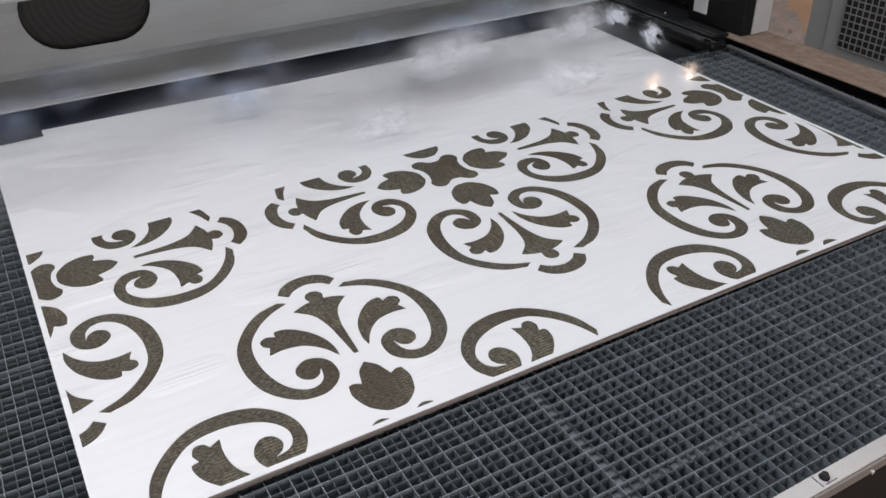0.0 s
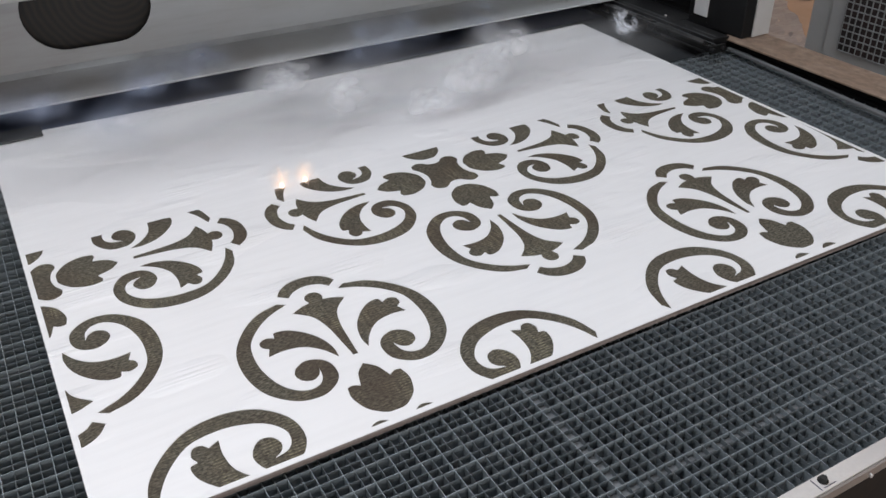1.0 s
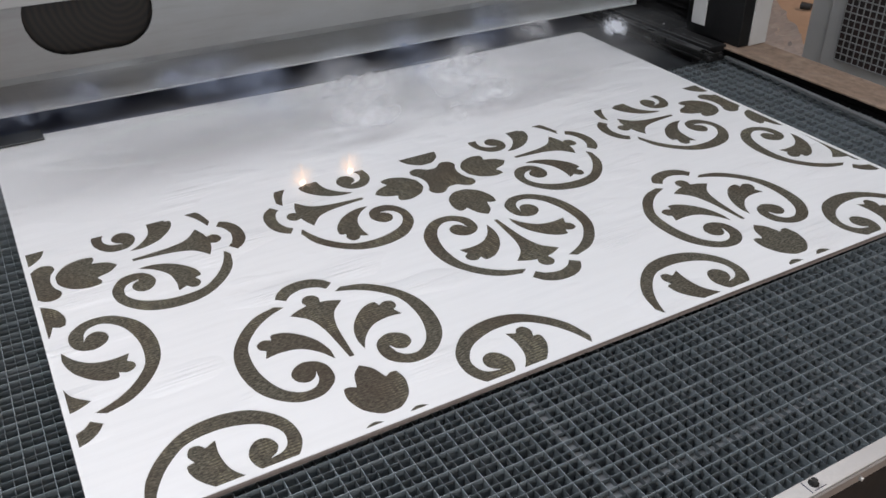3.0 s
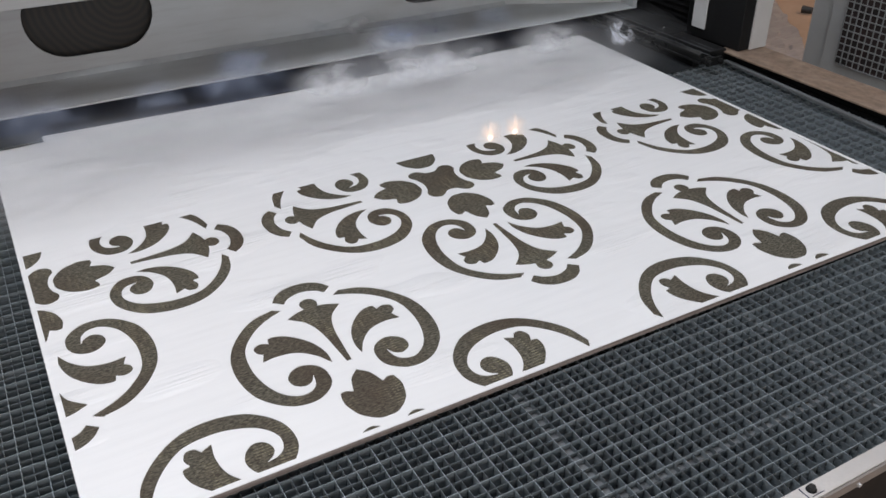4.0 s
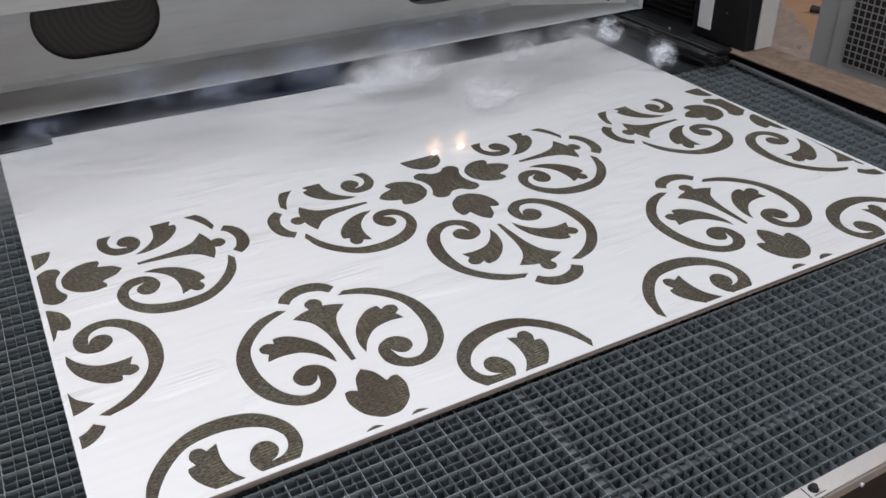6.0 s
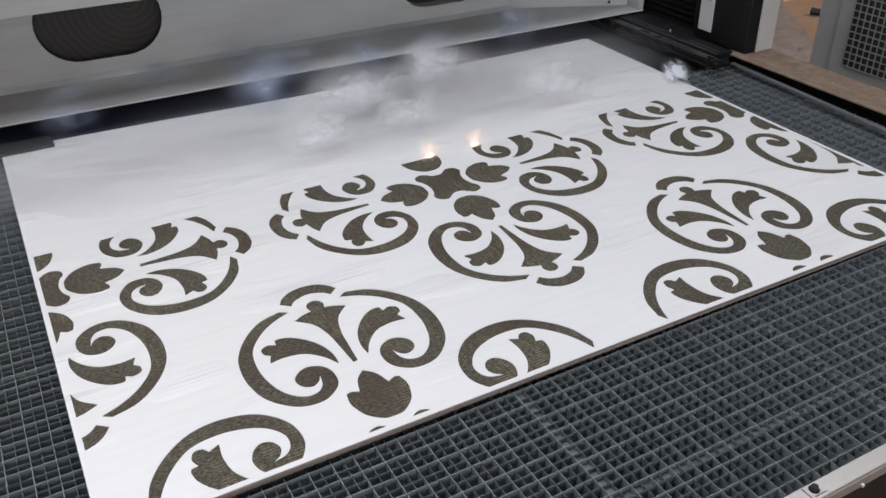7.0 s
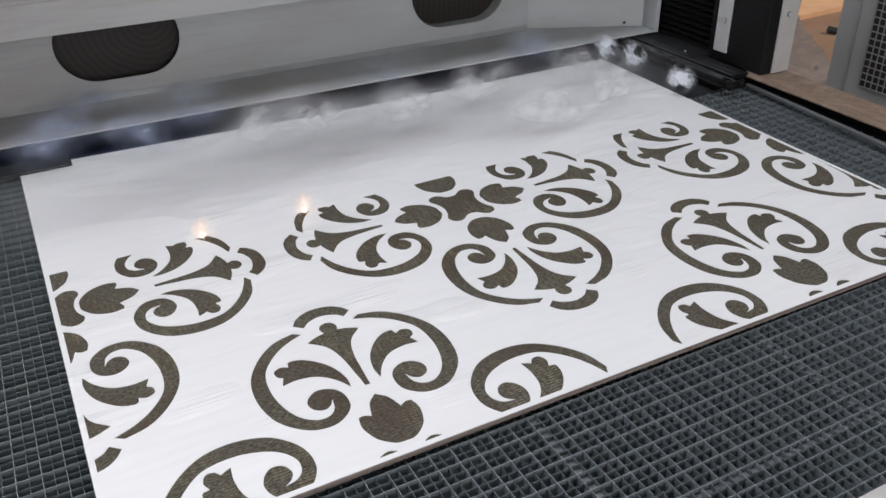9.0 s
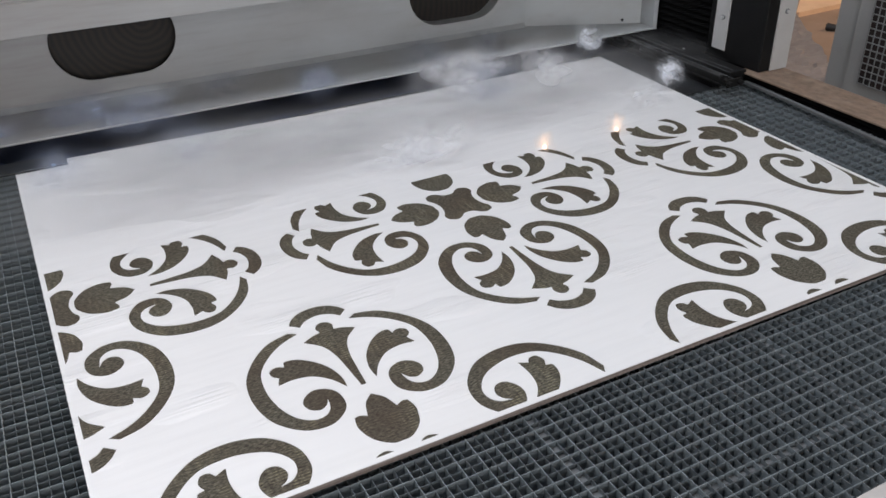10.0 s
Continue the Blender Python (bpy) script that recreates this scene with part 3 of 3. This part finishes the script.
def build_panel():
    from mathutils.geometry import delaunay_2d_cdt
    front = FRONT_START + FRONT_STEP * STRIPS
    rings = ornament(front)
    lines = [FRONT_START + FRONT_STEP * i for i in range(STRIPS + 1)]
    rim = 0.0065
    frame_ring = PANEL
    inner = [(PANEL[0][0] + rim, PANEL[0][1] + rim), (PANEL[1][0] - rim, PANEL[1][1] + rim), (PANEL[2][0] - rim, PANEL[2][1] - rim), (PANEL[6][0] + rim, PANEL[6][1] - rim)]
    pts, edges = [], []
    for ring in [frame_ring, inner] + rings:
        k = len(pts)
        pts += [Vector(p) for p in ring]
        edges += [(k + i, k + (i + 1) % len(ring)) for i in range(len(ring))]
    for y in lines:
        k = len(pts)
        pts += [Vector((-0.01, y)), Vector((PANEL_W + 0.02, y))]
        edges.append((k, k + 1))
    vs, _, fs, _, _, _ = delaunay_2d_cdt(pts, edges, [], 0, 2e-6)
    co = np.array([(p.x, p.y) for p in vs])
    tri = [tuple(f) for f in fs if len(f) == 3]
    mid = np.array([co[list(f)].mean(axis=0) for f in tri])
    cut = np.zeros(len(tri), bool)
    for ring in rings:
        r = np.array(ring)
        lo, hi = r.min(axis=0), r.max(axis=0)
        near = np.where((mid[:, 0] > lo[0]) & (mid[:, 0] < hi[0]) & (mid[:, 1] > lo[1]) & (mid[:, 1] < hi[1]))[0]
        if not len(near):
            continue
        p, a, b = mid[near], r, np.roll(r, -1, axis=0)
        up = (a[None, :, 1] > p[:, None, 1]) != (b[None, :, 1] > p[:, None, 1])
        dy = b[:, 1] - a[:, 1]
        dy = np.where(np.abs(dy) < 1e-12, 1e-12, dy)
        xs = (b[:, 0] - a[:, 0])[None] * (p[:, None, 1] - a[None, :, 1]) / dy[None] + a[None, :, 0]
        cut[near] |= (up & (p[:, None, 0] < xs)).sum(axis=1) % 2 == 1
    on = np.array([inside(p, frame_ring) for p in mid])
    # a narrow white rim is left along the panel's edges
    cut &= on & (mid[:, 1] < front) & np.array([inside(p, inner) for p in mid])

    # connected pieces of the ornament; scraps of a few millimetres stay white
    owner = {}
    idx = np.where(cut)[0]
    root = {i: i for i in idx}

    def find(i):
        while root[i] != i:
            root[i] = root[root[i]]
            i = root[i]
        return i
    for i in idx:
        for a in range(3):
            key = tuple(sorted((tri[i][a], tri[i][(a + 1) % 3])))
            if key in owner:
                root[find(i)] = find(owner[key])
            else:
                owner[key] = i
    groups = {}
    for i in idx:
        groups.setdefault(find(i), []).append(i)

    def area(i):
        a, b, c = (co[j] for j in tri[i])
        return abs((b[0] - a[0]) * (c[1] - a[1]) - (b[1] - a[1]) * (c[0] - a[0])) / 2
    for g in list(groups):
        if sum(area(i) for i in groups[g]) < 4e-5:
            cut[groups.pop(g)] = False
    idx = np.where(cut)[0]

    t = thing("white_panel", 0, 0, 0, "white painted wooden panel with half-finished engraved damask ornament", "engraved panel")
    core = prism(frame_ring, ZB + 0.0042, ZT - 0.0012)
    part("plywood_core", core, M_PLY, t, "brown scorched plywood edge")
    # added spacer, black to give the shaded gap below the panel's edge
    part("gap_spacer", box(0.010, 1.200, 0.012, 0.905, ZB + 0.0001, ZB + 0.0041), M_RUBBER, t, "black spacer added for the shaded gap under the panel")

    deep = 0.0008
    # white coat with the ornament cut out of it
    bm = bmesh.new()
    vert = {}

    def at(i, z):
        if (i, z) not in vert:
            vert[i, z] = bm.verts.new((co[i][0], co[i][1], z))
        return vert[i, z]
    seen = {}
    for f, k, o in zip(tri, cut, on):
        if o and not k:
            bm.faces.new([at(i, ZT) for i in f])
            for i in range(3):
                a, b = f[i], f[(i + 1) % 3]
                seen[a, b] = True
    for a, b in list(seen):
        if (b, a) not in seen:
            bm.faces.new((at(b, ZT), at(a, ZT), at(a, ZT - deep - 0.0003), at(b, ZT - deep - 0.0003)))
    part("white_coat", bm, M_WHITE, t, "white painted face with faint wood grain")

    # the burnt floor of each ornament piece
    for g in groups.values():
        bm = bmesh.new()
        vert = {}
        for i in g:
            bm.faces.new([at_in(bm, vert, co, j, ZT - deep) for j in tri[i]])
        part("engraved_shape", bm, M_CHAR, t)

    # the strips of white coat that the beam burns away one after the other
    strips = []
    for s in range(STRIPS):
        y0, y1 = lines[s], lines[s + 1]
        bm = bmesh.new()
        vert = {}
        for i in idx:
            if y0 < mid[i][1] < y1:
                bm.faces.new([at_in(bm, vert, co, j, ZT) for j in tri[i]])
        strips.append(tagged(part("coat_strip", bm, M_WHITE, t), kind="stuff"))
    return t, strips


def at_in(bm, vert, co, i, z):
    if i not in vert:
        vert[i] = bm.verts.new((co[i][0], co[i][1], z))
    return vert[i]


panel, coat_strips = build_panel()


# ---- behind the machine ----
def build_cabinet():
    t = thing("metal_cabinet", 2.1, 0.3865, 0.0, "grey painted metal cabinet with a dark mesh panel", "cabinet")
    o = Matrix.Translation((-2.1, -0.4, 0))

    def local(bm):
        bmesh.ops.transform(bm, matrix=o, verts=bm.verts[:])
        return bm

    part("cabinet_body", local(box(1.906, 2.40, -0.55, 0.866, 0.0, 1.55, 0.004)), M_CABINET, t)
    d = part("cabinet_door", local(box(1.899, 1.9055, -0.53, 0.8025, 0.05, 1.53, 0.0015)), M_CABINET, t)
    part("mesh_backing", local(box(1.897, 1.8988, -0.45, 0.762, 0.7645, 1.45)), M_MESHDARK, d, "dark mesh panel")
    p = 0.0172
    n = int((0.762 + 0.45) / p)
    me = None
    for i in range(n + 1):
        ob = part("mesh_wire", box(-0.0008, 0.0008, -0.0014, 0.0014, 0.0, 0.681), M_LATTICE, d) if me is None else new("mesh_wire", me)
        me = ob.data
        ob.parent = d
        ob.location = (1.8957 - 2.1, 0.762 - p * i - 0.4, 0.7645)
    me = None
    for i in range(int(0.681 / p) + 1):
        ob = part("mesh_wire", box(-0.0008, 0.0008, -0.606, 0.606, -0.0014, 0.0014), M_LATTICE, d) if me is None else new("mesh_wire", me)
        me = ob.data
        ob.parent = d
        ob.location = (1.8948 - 2.1, 0.156 - 0.4, 0.7645 + p * i)
    return t


def build_clutter():
    t = thing("cardboard_sheet", 4.41, 3.085, 0.0, "tan cardboard sheet lying on the floor", "cardboard")
    part("sheet", prism([(0, 0), (1.5, 0.03), (2.2, 1.1), (1.05, 0.85)], 0.012, 0.030), M_CARD, t)
    part("curled_edge", prism([(0.01, -0.012), (1.5, 0.016), (1.5, 0.026), (0.01, -0.002)], 0.0, 0.030), M_CARD, t, "folded front edge of the cardboard")
    f = thing("plastic_film", 3.64, 2.92, 0.0, "crumpled grey plastic film on the floor", "plastic film")
    f.rotation_euler = (0, 0, radians(-38.2))
    bm = bmesh.new()
    bmesh.ops.create_grid(bm, x_segments=40, y_segments=60, size=1.0)
    for v in bm.verts:
        n = noise.fractal(Vector((v.co.x * 3.1, v.co.y * 2.3, 0.4)), 0.8, 2.0, 4)
        rim = max(0.0, v.co.x - 0.6)
        v.co = Vector((v.co.x * 0.50 + 0.030 * n, v.co.y * 0.95, 0.012 + 0.030 * abs(n) + 0.05 * rim))
    ret = bmesh.ops.extrude_face_region(bm, geom=bm.faces[:])
    bmesh.ops.translate(bm, vec=(0, 0, -0.006), verts=[g for g in ret["geom"] if isinstance(g, bmesh.types.BMVert)])
    part("film_sheet", bm, M_FILM, f)
    r = thing("floor_hose", 4.36, 2.77, 0.0, "short dark hose end on the floor", "hose")
    part("hose_piece", disc(0.022, 0.06, pose(0, 0, 0.022, 90, 0, 20), 16, 0.018), M_RUBBER, r)
    c = thing("floor_cable", 4.86, 3.16, 0.030, "thin dark bent cable on the cardboard", "cable")
    for i in range(6):
        a = radians(20 + 18 * i)
        part("cable_piece", disc(0.009, 0.062, Matrix.Translation((0.15 * math.cos(a), 0.18 * math.sin(a), 0.009)) @ pose(0, 0, 0, 90, 0, math.degrees(a)), 8), M_RUBBER, c)
    return t


build_cabinet()
build_clutter()


# ---- smoke and flames ----
def wavy_sheet(bm, y, seed, nx=10, nz=6):
    """One layer of a puff: a curved sheet in x, z at depth y."""
    rows = []
    for j in range(nz + 1):
        row = []
        for i in range(nx + 1):
            x, z = -1 + 2 * i / nx, -1 + 2 * j / nz
            n = noise.noise(Vector((x * 1.4 + seed, z * 1.4, y * 3)))
            row.append(bm.verts.new((x, y + 0.28 * n, z)))
        rows.append(row)
    for j in range(nz):
        for i in range(nx):
            bm.faces.new((rows[j][i], rows[j][i + 1], rows[j + 1][i + 1], rows[j + 1][i]))


def build_puff(seed, size, material, label, name="smoke_puff"):
    t = thing(name, 0, 0, 0.5, label, "smoke", "drifting smoke")
    t.scale = size
    for k, y in enumerate((-0.3, 0.3)):
        bm = bmesh.new()
        wavy_sheet(bm, y, seed + 3.1 * k)
        for f in bm.faces:
            f.smooth = True
        part("smoke_layer", bm, material, t)
    return t


def build_flame(label):
    t = thing("flame", 0, 0, ZT, label, "flame", "laser flames")
    bm = bmesh.new()
    for a in (0, 60, 120):
        own = bmesh.new()
        wavy_sheet(own, 0.0, a * 0.1, 6, 6)
        bmesh.ops.rotate(own, verts=own.verts[:], cent=(0, 0, 0), matrix=Matrix.Rotation(radians(a + 12), 3, "Z"))
        me = bpy.data.meshes.new("tmp")
        own.to_mesh(me)
        own.free()
        bm.from_mesh(me)
        bpy.data.meshes.remove(me)
    glow = part("flame_tongue", bm, M_GLOW, t, "soft orange flame tongue")
    glow.scale, glow.location = (0.030, 0.026, 0.027), (0, 0, 0.012)
    bm = bmesh.new()
    bmesh.ops.create_icosphere(bm, subdivisions=2, radius=0.8)
    core = part("burning_core", bm, M_CORE, t, "bright white-yellow burning spot")
    core.scale, core.location = (0.009, 0.005, 0.006), (0, 0, 0.003)
    return t


flames = [build_flame("small bright flame at the laser spot on the panel"), build_flame("small bright flame at the laser spot on the panel")]
PUFFS = 28
puffs = []
for i in range(PUFFS):
    s = random.uniform(0.8, 1.25)
    if i < 3:
        puffs.append(build_puff(i * 7.3, (0.043 * s, 0.030 * s, 0.042 * s), M_PUFF, "small dense puff of white smoke by the panel's edge"))
    elif i < 12:
        puffs.append(build_puff(i * 7.3, (0.110 * s, 0.05 * s, 0.060 * s), M_BILLOW, "soft billow of white smoke over the panel"))
    else:
        puffs.append(build_puff(i * 7.3, (0.085 * s, 0.06 * s, 0.060 * s), M_SMOKE, "thin drifting puff of bluish white smoke"))
hazes = []
for i in range(6):
    hazes.append(build_puff(50 + i * 5.7, (0.36, 0.045, 0.155), M_HAZE, "thin streaky veil of grey smoke over the panel", "smoke_veil"))


def front_at(t):
    return FRONT_START + 0.0023 * t


def motions():
    """The laser spots, the coat that they burn away, and the smoke."""
    spots = [
        (0, 1.094, 1.182), (0.1, 0.622, 0.712), (0.2, 0.103, 0.186), (0.3, 0.415, 0.453), (0.4, 0.963, 1.006),
        (0.5, 0.808, 0.770), (0.6, 0.229, 0.361), (0.7, 0.232, 0.364), (0.8, 0.781, 0.820), (0.9, 0.984, 0.848),
        (1, 0.369, 0.406), (1.1, 0.223, 0.178), (1.2, 0.812, 0.773), (1.3, 0.984, 1.010), (1.4, 0.370, 0.406),
        (1.5, 0.177, 0.223), (1.6, 0.781, 0.820), (1.7, 0.993, 1.019), (1.8, 0.385, 0.416), (1.9, 0.184, 0.213),
        (2, 0.782, 0.737), (2.1, 1.004, 1.030), (2.2, 0.411, 0.496), (2.3, 0.172, 0.194), (2.4, 0.777, 0.709),
        (2.5, 1.008, 1.111), (2.6, 0.411, 0.507), (2.7, 0.173, 0.213), (2.8, 0.779, 0.733), (2.9, 1.005, 1.040),
        (3, 0.406, 0.486), (3.1, 0.174, 0.209), (3.2, 0.784, 0.739), (3.3, 0.998, 1.037), (3.4, 0.402, 0.465),
        (3.5, 0.175, 0.205), (3.6, 0.790, 0.744), (3.7, 0.991, 1.026), (3.8, 0.379, 0.425), (3.9, 0.172, 0.212),
        (4, 0.799, 0.749), (4.1, 0.987, 1.022), (4.2, 0.379, 0.409), (4.3, 0.206, 0.234), (4.4, 0.824, 0.785),
        (4.5, 0.984, 0.851), (4.6, 0.371, 0.414), (4.7, 0.228, 0.367), (4.8, 0.788, 0.754), (4.9, 0.981, 1.011),
        (5, 0.372, 0.403), (5.1, 0.200, 0.227), (5.2, 0.778, 0.824), (5.3, 0.980, 1.010), (5.4, 0.371, 0.427),
        (5.5, 0.171, 0.217), (5.6, 0.778, 0.809), (5.7, 1.033, 0.989), (5.8, 0.401, 0.452), (5.9, 0.170, 0.214),
        (6, 0.634, 0.684), (6.1, 1.065, 1.119), (6.2, 0.651, 0.699), (6.3, 0.091, 0.132), (6.4, 0.564, 0.605),
        (6.5, 1.097, 1.148), (6.6, 0.641, 0.691), (6.7, 0.064, 0.116), (6.8, 0.598, 0.563), (6.9, 1.107, 1.186),
        (7, 0.623, 0.710), (7.1, 0.021, 0.104), (7.2, 0.496, 0.581), (7.3, 1.018, 1.099), (7.4, 0.722, 0.685),
        (7.5, 0.105, 0.176), (7.6, 0.486, 0.516), (7.7, 1.019, 1.086), (7.8, 0.630, 0.722), (7.9, 0.020, 0.108),
        (8, 0.580, 0.505), (8.1, 1.105, 1.185), (8.2, 0.618, 0.586), (8.3, 0.014, 0.037), (8.4, 0.596, 0.561),
        (8.5, 1.187, 1.144), (8.6, 0.496, 0.588), (8.7, 0.108, 0.170), (8.8, 0.793, 0.724), (8.9, 0.978, 1.004),
        (9, 0.381, 0.221), (9.1, 0.381, 0.413), (9.2, 0.992, 1.027), (9.3, 0.727, 0.689), (9.4, 0.025, 0.107),
        (9.5, 0.590, 0.625), (9.6, 1.182, 1.145), (9.7, 0.585, 0.500), (9.8, 0.110, 0.190), (9.9, 0.512, 0.600),
        (10, 0.989, 0.832),
    ]
    for k, ob in enumerate(flames):
        walk(ob, [(r[0], pose(r[1 + k], front_at(r[0]), ZT + 0.0005, 0, 0, 47 * i % 80)) for i, r in enumerate(spots)])
    # each strip is burnt out when the line reaches it
    for k, ob in enumerate(coat_strips):
        t0 = max(0.1, (k + 0.5) * FRONT_STEP / 0.0023)
        rows = [(0, pose(0, 0, 0)), (min(t0, 9.6), pose(0, 0, 0)), (min(t0, 9.6) + 0.1, pose(0, 0, -0.004)), (10.0, pose(0, 0, -0.004))]
        if t0 > 9.9:
            rows = [(0, pose(0, 0, 0)), (10.0, pose(0, 0, 0))]
        walk(ob, rows)
    # puffs rise from the burning line, are drawn back under the beam, sink behind it and come round below the table
    rng = random.Random(5)
    starts = ((-0.85, 2.25, 4.45, 6.95, 8.75), (-0.4, 1.5, 4.15, 5.7, 7.9, 9.65), (0.35, 1.1, 3.3, 5.05, 8.2, 9.2))
    for i, ob in enumerate(puffs):
        if i < 3:
            # dense puffs leave the panel's edge when the beam turns round there
            keys = [(-2.0, pose(1.21, 0.60, 0.70, -48))]
            for n, t in enumerate(starts[i]):
                yaw = 25 * math.sin(3 * n + i)
                for u, x, y, z in ((-0.05, 1.20, 0.60, 0.70), (0.06, 1.205, 0.61, 0.918), (0.35, 1.215, 0.68, 0.935), (0.75, 1.212, 0.79, 0.945), (1.15, 1.19, 0.92, 0.945), (1.28, 1.23, 1.02, 0.84), (1.36, 1.22, 0.95, 0.70)):
                    if t + u > keys[-1][0] + 0.02:
                        keys.append((t + u, pose(x, y, z, -48, 0, yaw)))
            keys.append((12.0, pose(1.21, 0.60, 0.70, -48)))
            m0 = [k for k in keys if k[0] <= 0][-1]
            m1 = [k for k in keys if k[0] >= 10][0]
            walk(ob, [(0.0, m0[1])] + [k for k in keys if 0.02 < k[0] < 9.98] + [(10.0, m1[1])])
            continue
        period = rng.uniform(1.5, 2.1)
        t = -period * rng.random()
        keys = []
        while t < 10.0 + period:
            x = rng.uniform(0.02, 1.15)
            dx = rng.uniform(-0.10, 0.06)
            yaw = rng.uniform(-18, 18)
            y0 = front_at(max(t, 0)) + 0.03
            if 3 <= i < 12:
                x = rng.uniform(0.45, 1.12)
            way = ((0.0, x, y0, 0.70), (0.10, x, y0 + (0.04 if i < 12 else 0.24), 0.93), (0.30, x + 0.3 * dx, y0 + (0.18 if i < 12 else 0.33), 0.952), (0.50, x + 0.6 * dx, y0 + (0.23 if i < 12 else 0.38), 0.950),
                                  (0.82, x + dx, y0 + (0.29 if i < 12 else 0.43), 0.950), (0.90, x + dx, 1.24, 0.86), (0.95, x + dx, 1.22, 0.70))
            for u, xx, yy, zz in way:
                keys.append((t + u * period, pose(xx, yy, zz, -48, 0, yaw)))
            t += period
        # keep what lies in the clip, with a key at both of its ends
        before = [k for k in keys if k[0] <= 0][-1]
        after = [k for k in keys if k[0] >= 10][0]
        rows = [(0.0, before[1])] + [k for k in keys if 0.05 < k[0] < 9.95] + [(10.0, after[1])]
        walk(ob, rows)
    for i, ob in enumerate(hazes):
        x, y = 0.10 + 0.20 * i, 0.71 + 0.07 * (i % 2)
        rows = []
        for n in range(6):
            rows.append((2.0 * n, pose(x + 0.10 * math.sin(1.7 * n + i), y + 0.04 * math.sin(2.3 * n + 2 * i), 0.926 + 0.004 * math.sin(n + i), -82, 0, 6 * math.sin(n * 1.3 + i))))
        walk(ob, rows)


motions()
